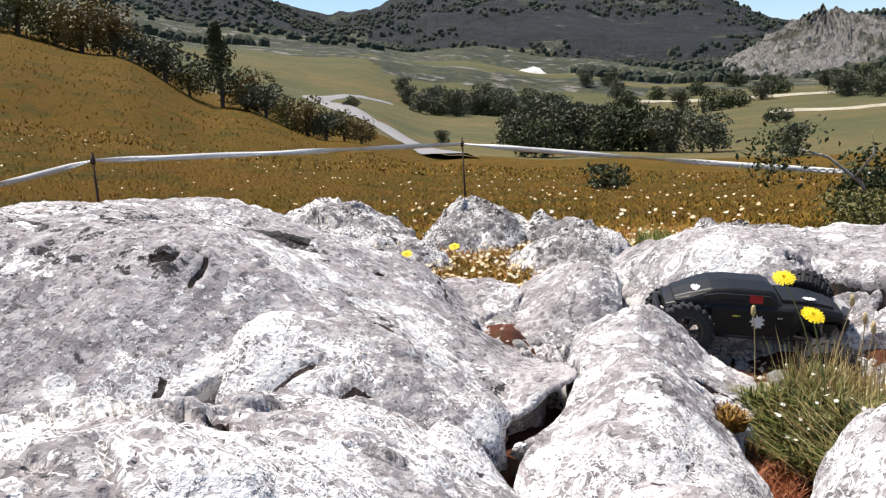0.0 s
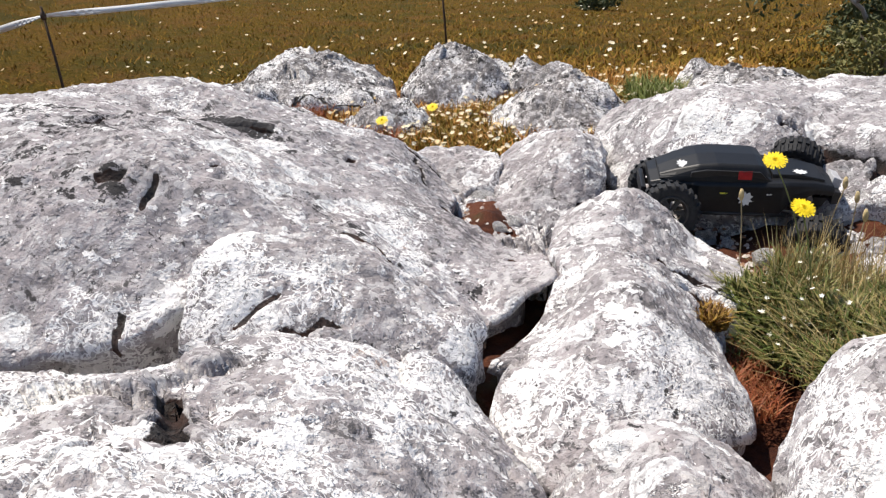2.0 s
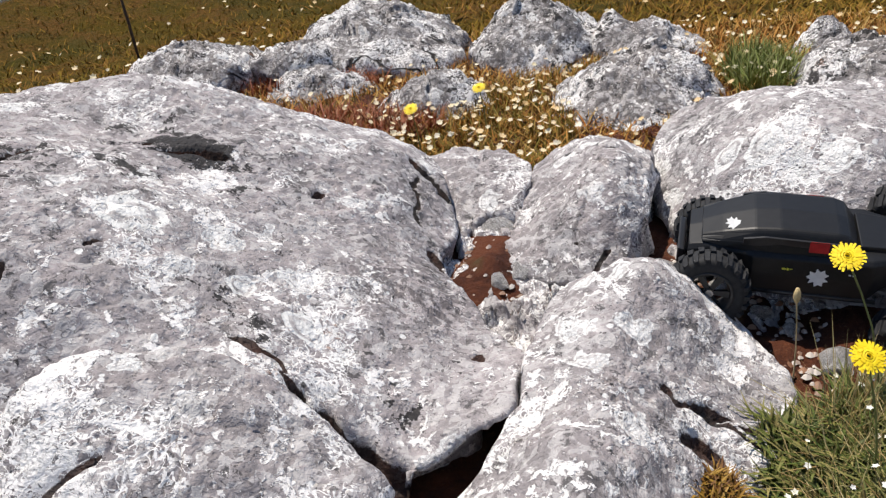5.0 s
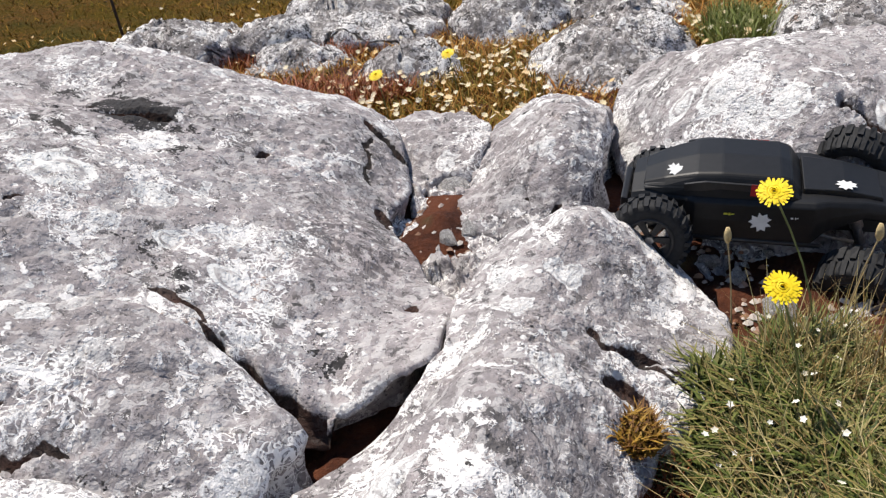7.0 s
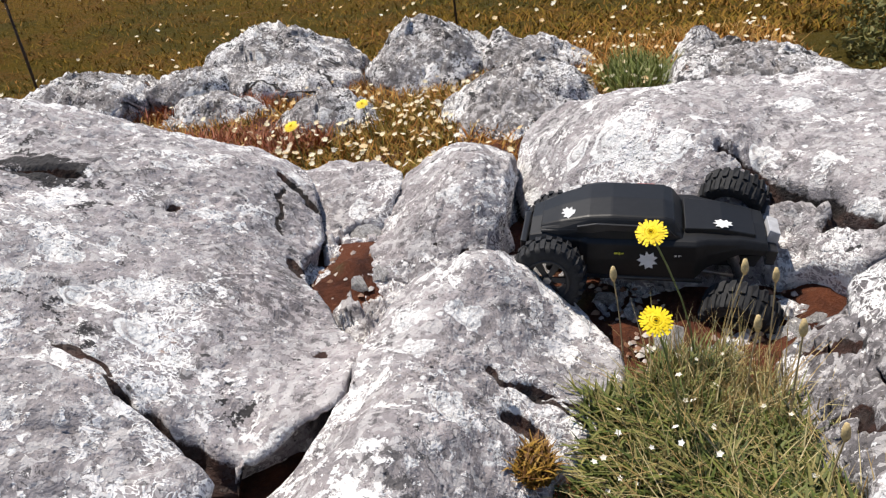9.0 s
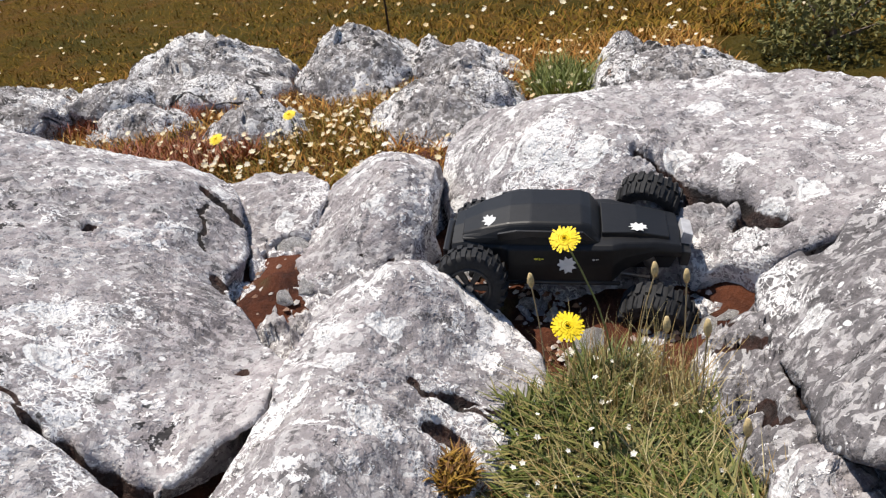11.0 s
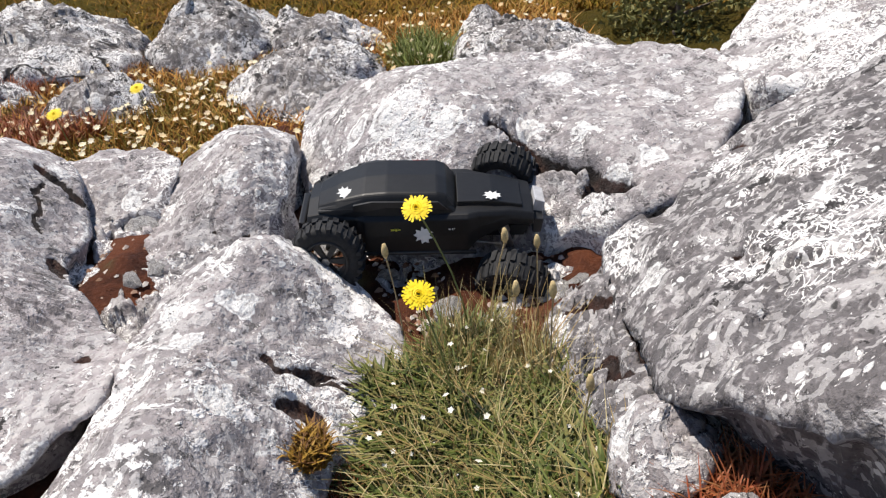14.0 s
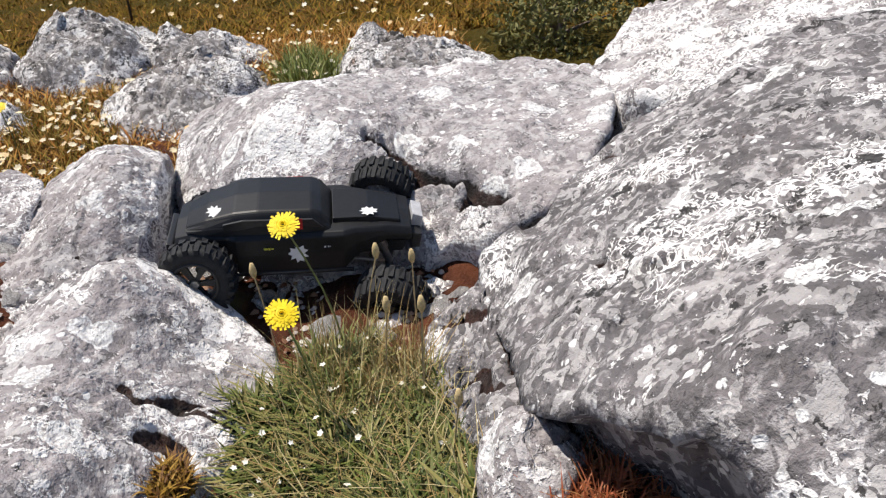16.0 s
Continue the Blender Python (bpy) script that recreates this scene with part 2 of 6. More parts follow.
ROCK = rock_material("limestone_with_lichen", (0.315, 0.289, 0.29), 0.72, 0.4, 0.3, 0.0, curls=0.75)
ROCK_SLAB = rock_material("limestone_slab", (0.335, 0.309, 0.31), 0.5, 0.3, 0.3, 0.0, (), [(-0.25, -0.01, 0.036), (-0.13, -0.07, 0.034), (-0.32, 0.025, 0.028), (0.037, -0.10, 0.024), (-0.19, -0.05, 0.016)], curls=0.3)
ROCK_HUMP = rock_material("limestone_hump", (0.345, 0.316, 0.318), 0.55, 0.5, 0.35, 0.0, [(-0.12, -0.2, 0.2), (0.10, 0.11, 0.085, 2.1), (0.03, 0.12, 0.085, 2.1), (-0.03, 0.08, 0.06, 1.7), (0.02, -0.43, 0.1), (-0.18, -0.38, 0.22), (0.07, -0.01, 0.1), (-0.085, -0.14, 0.12), (0.17, 0.05, 0.1), (0.01, 0.24, 0.1), (-0.3, -0.2, 0.25), (-0.1, -0.35, 0.12)],
                          [(0.36, -0.245, 0.02), (0.47, -0.28, 0.028), (0.175, -0.215, 0.05), (0.53, -0.31, 0.014)], curls=0.2, streaks=[(0.57, -0.07, 0.16)])
ROCK_DARK = rock_material("limestone_with_black_lichen", (0.16, 0.149, 0.152), -0.3, 1.05, 0.4, 0.0, curls=0.3)
ROCK_BACK = rock_material("limestone_rough", (0.225, 0.209, 0.203), 0.65, 1.45, 0.65, curls=0.8)
SOIL = soil_material("red_soil")


# ---- geometry helpers ----
def mesh_of(name, verts, faces, mats, smooth=True):
    me = bpy.data.meshes.new(name)
    me.from_pydata([tuple(map(float, v)) for v in verts], [], faces)
    for m in mats if isinstance(mats, (list, tuple)) else [mats]:
        me.materials.append(m)
    if smooth:
        me.shade_smooth()
    return me


def part(name, bm, material, parent, label="", smooth=False):
    """Links a bmesh as one mesh object under a thing or a part."""
    me = bpy.data.meshes.new(name)
    bmesh.ops.recalc_face_normals(bm, faces=bm.faces)
    bm.to_mesh(me)
    bm.free()
    me.materials.append(material)
    if smooth:
        me.shade_smooth()
    ob = new(name, me)
    ob.parent = parent
    if label:
        tagged(ob, label)
    return ob


def part_data(name, verts, faces, material, parent, label="", smooth=True):
    ob = new(name, mesh_of(name, verts, faces, material, smooth))
    ob.parent = parent
    if label:
        tagged(ob, label)
    return ob


def empty(name, m, label, category, group=""):
    ob = new(name)
    ob.matrix_world = m
    ob.empty_display_size = 0.05
    return tagged(ob, label, category, group)


def lattice(ix, iy, iz, seed):
    h = (ix * 374761393 + iy * 668265263 + iz * 2147483647 + seed * 974634721) & 0xFFFFFFFF
    h = ((h ^ (h >> 13)) * 1274126177) & 0xFFFFFFFF
    return ((h ^ (h >> 16)) & 0xFFFF) / 32767.5 - 1.0


def value_noise(p, seed=0):
    i = np.floor(p).astype(np.int64)
    f = p - i
    f = f * f * f * (f * (f * 6 - 15) + 10)
    r = 0
    for dx in (0, 1):
        for dy in (0, 1):
            for dz in (0, 1):
                w = (f[:, 0] if dx else 1 - f[:, 0]) * (f[:, 1] if dy else 1 - f[:, 1]) * (f[:, 2] if dz else 1 - f[:, 2])
                r = r + w * lattice(i[:, 0] + dx, i[:, 1] + dy, i[:, 2] + dz, seed)
    return r


def fbm(p, scale, octaves=4, gain=0.5, seed=0):
    p = np.asarray(p, float) * scale
    r, a = 0, 1.0
    for k in range(octaves):
        r = r + a * value_noise(p + 17.3 * k, seed + k)
        p, a = p * 2.03, a * gain
    return r


def smooth_surface(knots):
    """A thin plate through a few (x, y, z) knots."""
    k = np.array(knots, float)
    n = len(k)

    def core(d):
        return np.where(d > 1e-9, d * d * np.log(np.maximum(d, 1e-9)), 0.0)

    m = np.zeros((n + 3, n + 3))
    m[:n, :n] = core(np.hypot(k[:, None, 0] - k[None, :, 0], k[:, None, 1] - k[None, :, 1])) + 0.0006 * np.eye(n)
    m[:n, n], m[:n, n + 1:] = 1, k[:, :2]
    m[n, :n], m[n + 1:, :n] = 1, k[:, :2].T
    w = np.linalg.solve(m, np.r_[k[:, 2], 0, 0, 0])

    def height(x, y):
        r = w[n] + w[n + 1] * x + w[n + 2] * y
        for (a, b, _), c in zip(k, w[:n]):
            r = r + c * core(np.hypot(x - a, y - b))
        return r

    return height


def far_from_line(x, y, line):
    """Distance to a polyline in plan."""
    best = np.full(np.shape(x), 9.0)
    for (ax, ay), (bx, by) in zip(line, line[1:]):
        dx, dy = bx - ax, by - ay
        t = np.clip(((x - ax) * dx + (y - ay) * dy) / (dx * dx + dy * dy), 0, 1)
        best = np.minimum(best, np.hypot(x - ax - t * dx, y - ay - t * dy))
    return best


def facets(p, size, slope, step, groove, seed):
    """Broken planes: each cell of a warped net has its own tilt and level, with grooves between some cells."""
    q = p[:, :2] / size + 0.32 * np.c_[fbm(p, 1.3 / size, 3, 0.5, seed + 50), fbm(p, 1.3 / size, 3, 0.5, seed + 60)]
    i = np.floor(q).astype(np.int64)
    one, two = np.full(len(p), 9.0), np.full(len(p), 9.0)
    cell = np.zeros((len(p), 2), np.int64)
    off = np.zeros((len(p), 2))
    zero = np.zeros(len(p), np.int64)
    for dx in (-1, 0, 1):
        for dy in (-1, 0, 1):
            c = i + np.array([dx, dy])
            f = c + 0.5 + 0.42 * np.c_[lattice(c[:, 0], c[:, 1], zero, seed), lattice(c[:, 0], c[:, 1], zero + 7, seed)]
            d = np.hypot(*(q - f).T)
            near = d < one
            two = np.where(near, one, np.minimum(two, d))
            one = np.where(near, d, one)
            cell[near], off[near] = c[near], (q - f)[near]
    sx, sy, lv = (lattice(cell[:, 0], cell[:, 1], zero + k, seed + 3) for k in (1, 2, 3))
    cut = np.clip(1 - (two - one) / 0.09, 0, 1) * np.clip(fbm(p, 0.9 / size, 2, 0.5, seed + 70) * 3 + 0.1, 0, 1)
    return size * slope * (sx * off[:, 0] + sy * off[:, 1]) + step * lv - groove * cut


def rock(name, centre, rim, crown, material, label, step=0.0085, edge=0.02, base=0.2, rough=1.0, seed=1, cracks=(), lean=0.0, group="rocks of the outcrop", chip=1.0):
    """A boulder: rim knots round it, crown knots on it, rounded edge, walls that go into the ground."""
    cx, cy = centre
    r = np.array(rim, float)
    ang = np.arctan2(r[:, 1] - cy, r[:, 0] - cx)
    order = np.argsort(ang)
    ang, r = ang[order], r[order]
    rad = np.hypot(r[:, 0] - cx, r[:, 1] - cy)
    turns = np.r_[ang - 2 * np.pi, ang, ang + 2 * np.pi]
    rr = np.r_[rad, rad, rad]
    n = int(np.clip(2 * np.pi * rad.mean() / step, 60, 760))
    th = np.linspace(-np.pi, np.pi, n, endpoint=False)
    outer = np.interp(th, turns, rr)
    blur = max(1, n // 200)
    kern = np.hanning(2 * blur + 3)
    kern /= kern.sum()
    outer = np.convolve(np.r_[outer[-blur - 1:], outer, outer[:blur + 1]], kern, "valid")
    outer = outer * (1 + 0.05 * rough * fbm(np.c_[np.cos(th), np.sin(th), 0 * th], 3.0, 4, 0.55, seed + 5) * min(1.0, 0.25 / rad.mean()))
    surf = smooth_surface(list(map(tuple, r)) + list(crown))
    rings = max(10, int(rad.mean() / step))
    s = np.linspace(0, 1, rings) ** 0.85
    s = s[1:]
    pts = []
    X = cx + np.outer(s, outer * np.cos(th))
    Y = cy + np.outer(s, outer * np.sin(th))
    Z = surf(X, Y)
    gap = np.outer(1 - s, outer)
    e = np.clip(1 - gap / edge, 0, 1)
    Z = Z - edge * (1 - np.sqrt(np.maximum(0, 1 - e * e * 0.998)))
    top = np.c_[X.ravel(), Y.ravel(), Z.ravel()]
    wave = fbm(top, 5.5, 3, 0.5, seed) * 0.009 + fbm(top, 22, 5, 0.6, seed + 9) * 0.0052 + 0.004 * (0.5 - np.abs(fbm(top, 13, 3, 0.5, seed + 19)))
    pit = fbm(top, 60, 2, 0.5, seed + 31)
    wave = wave - 0.006 * np.clip(pit - 0.35, 0, 1)
    scale = min(1.0, max(0.35, rad.mean() / 0.45))
    wave = wave + chip * (facets(top, 0.19 * scale, 0.11, 0.004, 0.011, seed) + facets(top, 0.06 * scale, 0.10, 0.0018, 0.003, seed + 1))
    top[:, 2] += wave * rough
    # sunk: how deep in a crack, later used to paint its shade
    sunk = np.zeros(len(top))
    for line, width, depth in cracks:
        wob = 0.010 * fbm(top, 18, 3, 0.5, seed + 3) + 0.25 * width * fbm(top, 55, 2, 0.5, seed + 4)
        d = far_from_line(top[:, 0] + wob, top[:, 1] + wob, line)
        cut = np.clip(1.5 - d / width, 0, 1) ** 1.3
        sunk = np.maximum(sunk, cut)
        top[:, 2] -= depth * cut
    zr = top[-n:, 2]
    walls = []
    for k, f in enumerate((0.06, 0.14, 0.25, 0.4, 0.6, 0.8, 1.0)):
        z = zr * (1 - f) + base * f
        o = outer * (1 - lean * f ** 0.45)
        p = np.c_[cx + o * np.cos(th), cy + o * np.sin(th), z]
        push = 0.02 * rough * fbm(p, 9, 4, 0.55, seed + 2)
        cut = facets(np.c_[th * rad.mean(), z, 0 * th], 0.10 * scale, 0.25, 0.008, 0.01, seed + 8) * chip
        push = push + cut * min(1.0, 3 * f)
        p[:, 0] += push * np.cos(th)
        p[:, 1] += push * np.sin(th)
        walls.append(p)
    mid = np.array([[cx, cy, float(surf(np.array([cx]), np.array([cy]))[0])]])
    verts = np.r_[mid, top, *walls] - np.array([cx, cy, base])
    rows = len(s) + len(walls)
    faces = [(0, 1 + j, 1 + (j + 1) % n) for j in range(n)]
    for i in range(rows - 1):
        a, b = 1 + i * n, 1 + (i + 1) * n
        faces += [(a + j, b + j, b + (j + 1) % n, a + (j + 1) % n) for j in range(n)]
    me = mesh_of(name, verts, faces, material)
    # mask that darkens the cracks as deep shade would
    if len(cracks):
        me.attributes.new("earth_and_shade", "FLOAT", "POINT").data.foreach_set("value", np.r_[0.0, sunk, np.zeros(len(walls) * n)])
    ob = new(name, me)
    ob.location = (cx, cy, base)
    return tagged(ob, label, "rock", group)


def boulder(name, x, y, z, rx, ry, top, material, label, turn=0.0, seed=3, base=0.15, knobs=3, group="rocks of the outcrop", step=0.016):
    """A loose or half-buried boulder with a few humps."""
    rng = random.Random(seed)
    c, s_ = math.cos(radians(turn)), math.sin(radians(turn))
    rim, crown = [], [(x, y, top)]
    for k in range(11):
        a = k / 11 * 2 * math.pi
        f = rng.uniform(0.82, 1.12)
        u, v = rx * f * math.cos(a), ry * f * math.sin(a)
        rim.append((x + u * c - v * s_, y + u * s_ + v * c, z + (top - z) * rng.uniform(0.1, 0.45)))
        crown.append((x + 0.66 * (u * c - v * s_), y + 0.66 * (u * s_ + v * c), z + (top - z) * rng.uniform(0.62, 0.98)))
    for k in range(knobs):
        a, f = rng.uniform(0, 6.28), rng.uniform(0.35, 0.6)
        u, v = rx * f * math.cos(a), ry * f * math.sin(a)
        crown.append((x + u * c - v * s_, y + u * s_ + v * c, top - rng.uniform(-0.01, 0.35) * (top - z)))
    return rock(name, (x, y), rim, crown, material, label, step, 0.03, base, 1.9 * max(1.0, rx), seed, group=group, chip=2.2)


# ---- ground: one sheet from under the rocks to the mountains ----
AZ = [-180, -45, -35, -28, -21, -13, -5, 3, 11, 19, 25, 45, 180]
RADII = [7, 20, 45, 90, 200, 450, 900, 2500, 4500]
LAND = [
    [0.25] * 11,
    [1.8, 1.6, 1.2, 0.6, 0.2, -0.1, -0.3, -0.5, -0.6, -0.6, -0.5],
    [7.2, 6.4, 5.1, 2.2, 0.0, -1.6, -2.2, -2.6, -2.6, -2.6, -2.5],
    [14, 12, 9.5, 5.5, 2.0, -2.2, -3, -3.2, -3, -2.8, -2],
    [30, 26, 20, 14.5, 8.5, 2.5, 0, 0, 1, 1.5, 3],
    [75, 66, 54, 46, 42, 33, 22, 12, 10, 10, 12],
    [170, 150, 130, 108, 84, 70, 55, 45, 45, 45, 60],
    [430, 430, 410, 395, 290, 370, 385, 315, 190, 200, 230],
    [480, 430, 380, 300, 230, 330, 370, 330, 230, 230, 230],
]
LAND = [[row[0]] + row + [row[-1]] for row in LAND]
LAND_GRID = np.array(LAND, float)


def near_ground(x, y):
    """Soil among the rocks: a shelf that falls away behind."""
    z = 0.44 - 0.02 * np.clip(y - 3.0, 0, 1.0) - 0.075 * np.clip(y - 3.8, 0, 2.5) - 0.05 * np.clip(-x - 1.2, 0, 3)
    z = z + 0.03 * np.exp(-((x - 0.11) / 0.13) ** 2 - ((y - 1.32) / 0.24) ** 2)      # the slot
    z = z + 0.04 * np.exp(-((x - 0.09) / 0.13) ** 2 - ((y - 1.98) / 0.24) ** 2)
    z = z + 0.04 * np.exp(-((x - 1.05) / 0.2) ** 2 - ((y - 1.92) / 0.15) ** 2)
    z = z - 0.05 * np.exp(-((x - 0.55) / 0.1) ** 2 - ((y - 1.27) / 0.25) ** 2)
    z = z + 0.024 * np.exp(-((x - 0.08) / 0.13) ** 2 - ((y - 1.98) / 0.2) ** 2) + 0.02 * np.exp(-((x - 0.57) / 0.2) ** 2 - ((y - 1.98) / 0.14) ** 2)
    z = z + 0.185 * np.exp(-((x - 0.98) / 0.13) ** 2 - ((y - 1.10) / 0.17) ** 2)
    return z


def land(x, y):
    r = np.hypot(x, y)
    az = np.degrees(np.arctan2(x, y))
    lr = np.log(np.maximum(r, RADII[0]))
    k = np.log(RADII)
    ai = np.clip(np.searchsorted(AZ, az) - 1, 0, len(AZ) - 2)
    ri = np.clip(np.searchsorted(k, lr) - 1, 0, len(k) - 2)
    fa = (az - np.array(AZ)[ai]) / (np.array(AZ)[ai + 1] - np.array(AZ)[ai])
    fr = np.clip((lr - k[ri]) / (k[ri + 1] - k[ri]), 0, 1)
    fa = fa * fa * (3 - 2 * fa)
    g = LAND_GRID
    z = (g[ri, ai] * (1 - fa) + g[ri, ai + 1] * fa) * (1 - fr) + (g[ri + 1, ai] * (1 - fa) + g[ri + 1, ai + 1] * fa) * fr
    p = np.c_[np.ravel(x), np.ravel(y), 0 * np.ravel(x)]
    z = z + (fbm(p, 0.12, 4, 0.5, 3) * 0.12 * np.clip(np.ravel(r) / 30, 0, 1) + fbm(p, 1 / 160, 5, 0.5, 8) * 0.011 * np.maximum(0, np.ravel(r) - 60) * np.clip(np.ravel(r) / 500, 0.1, 1)).reshape(np.shape(x))
    w = np.clip((r - 5.0) / 3.0, 0, 1)
    w = w * w * (3 - 2 * w)
    return near_ground(x, y) * (1 - w) + z * w


def meadow_material():
    s = Shade("meadow", 0.95)
    s.set("Specular IOR Level", 0.05)
    big, mid, fine = s.noise(0.25, 4), s.noise(2.2, 5, 0.7), s.noise(28, 5, 0.75)
    col = s.mix(s.ramp(big, (0.35, 0.0), (0.65, 1.0)), (0.105, 0.072, 0.010), (0.165, 0.09, 0.014))
    col = s.mix(s.ramp(mid, (0.45, 0.0), (0.62, 0.85)), col, (0.165, 0.08, 0.022))
    col = s.mix(s.ramp(fine, (0.35, 0.8), (0.52, 0.0)), col, (0.035, 0.036, 0.009))
    col = s.mix(s.ramp(s.noise(0.9, 4), (0.5, 0.0), (0.62, 0.85)), col, (0.072, 0.060, 0.013))
    s.set("Base Color", col)
    s.bump(s.maths("ADD", mid, fine), 1.0, 0.05)
    return s.mat


def valley_material():
    s = Shade("valley_fields", 0.95)
    st = s.stretch((0.25, 1.0, 1.0))
    a, b = s.noise(0.022, 5, 0.6, 0.4, st), s.noise(0.2, 5, 0.7)
    col = s.mix(s.ramp(a, (0.38, 0.0), (0.5, 0.5), (0.62, 1.0)), (0.055, 0.066, 0.02), (0.15, 0.105, 0.035))
    col = s.mix(s.ramp(b, (0.4, 0.7), (0.56, 0.0)), col, (0.07, 0.075, 0.025))
    col = s.mix(s.ramp(s.noise(0.035, 6, 0.75), (0.6, 0.0), (0.66, 0.9)), col, (0.05, 0.06, 0.03))
    s.set("Base Color", col)
    s.bump(b, 1.0, 1.0)
    return s.mat


def upland_material():
    s = Shade("rocky_upland", 0.95)
    a, b = s.noise(0.012, 6, 0.72, 0.5), s.noise(0.07, 6, 0.75)
    col = s.mix(s.ramp(a, (0.42, 0.0), (0.58, 1.0)), (0.045, 0.048, 0.024), (0.085, 0.085, 0.035))
    col = s.mix(s.ramp(b, (0.53, 0.0), (0.6, 0.85)), col, (0.28, 0.25, 0.22))
    col = s.mix(s.ramp(s.noise(0.16, 4, 0.7), (0.48, 0.0), (0.54, 0.9)), col, (0.03, 0.04, 0.025))
    s.set("Base Color", col)
    s.bump(b, 1.0, 6.0)
    return s.mat


def forest_material():
    s = Shade("forested_mountain", 0.95)
    a, b = s.noise(0.0035, 5, 0.65, 0.4), s.noise(0.05, 6, 0.8)
    col = s.mix(s.ramp(b, (0.35, 0.0), (0.65, 1.0)), (0.022, 0.027, 0.03), (0.05, 0.054, 0.052))
    col = s.mix(s.ramp(a, (0.58, 0.0), (0.62, 0.85)), col, (0.11, 0.13, 0.06))
    col = s.mix(s.ramp(s.noise(0.012, 5, 0.7), (0.63, 0.0), (0.68, 0.7)), col, (0.22, 0.2, 0.18))
    s.set("Base Color", col)
    s.bump(b, 1.0, 25.0)
    return s.mat


def build_ground():
    az = np.radians(np.r_[np.linspace(-180, -60, 30, endpoint=False), np.linspace(-60, 60, 440, endpoint=False), np.linspace(60, 180, 30, endpoint=False)])
    rad = np.r_[np.linspace(0.15, 7, 110), np.geomspace(7.2, 4500, 230)]
    R, T = np.meshgrid(rad, az, indexing="ij")
    X, Y = R * np.sin(T), R * np.cos(T)
    Z = land(X, Y)
    Z = Z + (fbm(np.c_[X.ravel(), Y.ravel(), 0 * X.ravel()], 9, 4, 0.55, 4) * 0.018).reshape(X.shape) * (R < 12)
    n = len(az)
    verts = np.r_[[[0, 0, 0.44]], np.c_[X.ravel(), Y.ravel(), Z.ravel()]]
    faces = [(0, 1 + (j + 1) % n, 1 + j) for j in range(n)]
    mats = [0] * n
    cut = fbm(np.c_[X.ravel(), Y.ravel(), 0 * X.ravel()], 1.1, 4, 0.6, 12).reshape(X.shape)
    cut2 = fbm(np.c_[X.ravel(), Y.ravel(), 0 * X.ravel()], 1 / 120, 4, 0.6, 14).reshape(X.shape)
    for i in range(len(rad) - 1):
        a, b = 1 + i * n, 1 + (i + 1) * n
        for j in range(n):
            faces.append((a + j, a + (j + 1) % n, b + (j + 1) % n, b + j))
            r = rad[i]
            if r < 60:
                mats.append(0 if (Y[i, j] < 4.2 + 0.5 * cut[i, j] and -2.2 < X[i, j] < 1.35 + 0.2 * cut[i, j]) or (Y[i, j] < 2.6 and abs(X[i, j]) < 3) else 1)
            else:
                r2 = r * (1 + 0.25 * cut2[i, j])
                left = -80 < math.degrees(az[j]) < -10
                mats.append(2 if r2 < (300 if not left else 330) else 3 if r2 < 780 else 4)
    me = mesh_of("ground", verts, faces, [SOIL, meadow_material(), valley_material(), upland_material(), forest_material()])
    me.polygons.foreach_set("material_index", mats)
    ob = new("ground", me)
    return tagged(ob, "red soil among rocks, dry meadow, valley and wooded mountains", "ground", kind="structure")


build_ground()

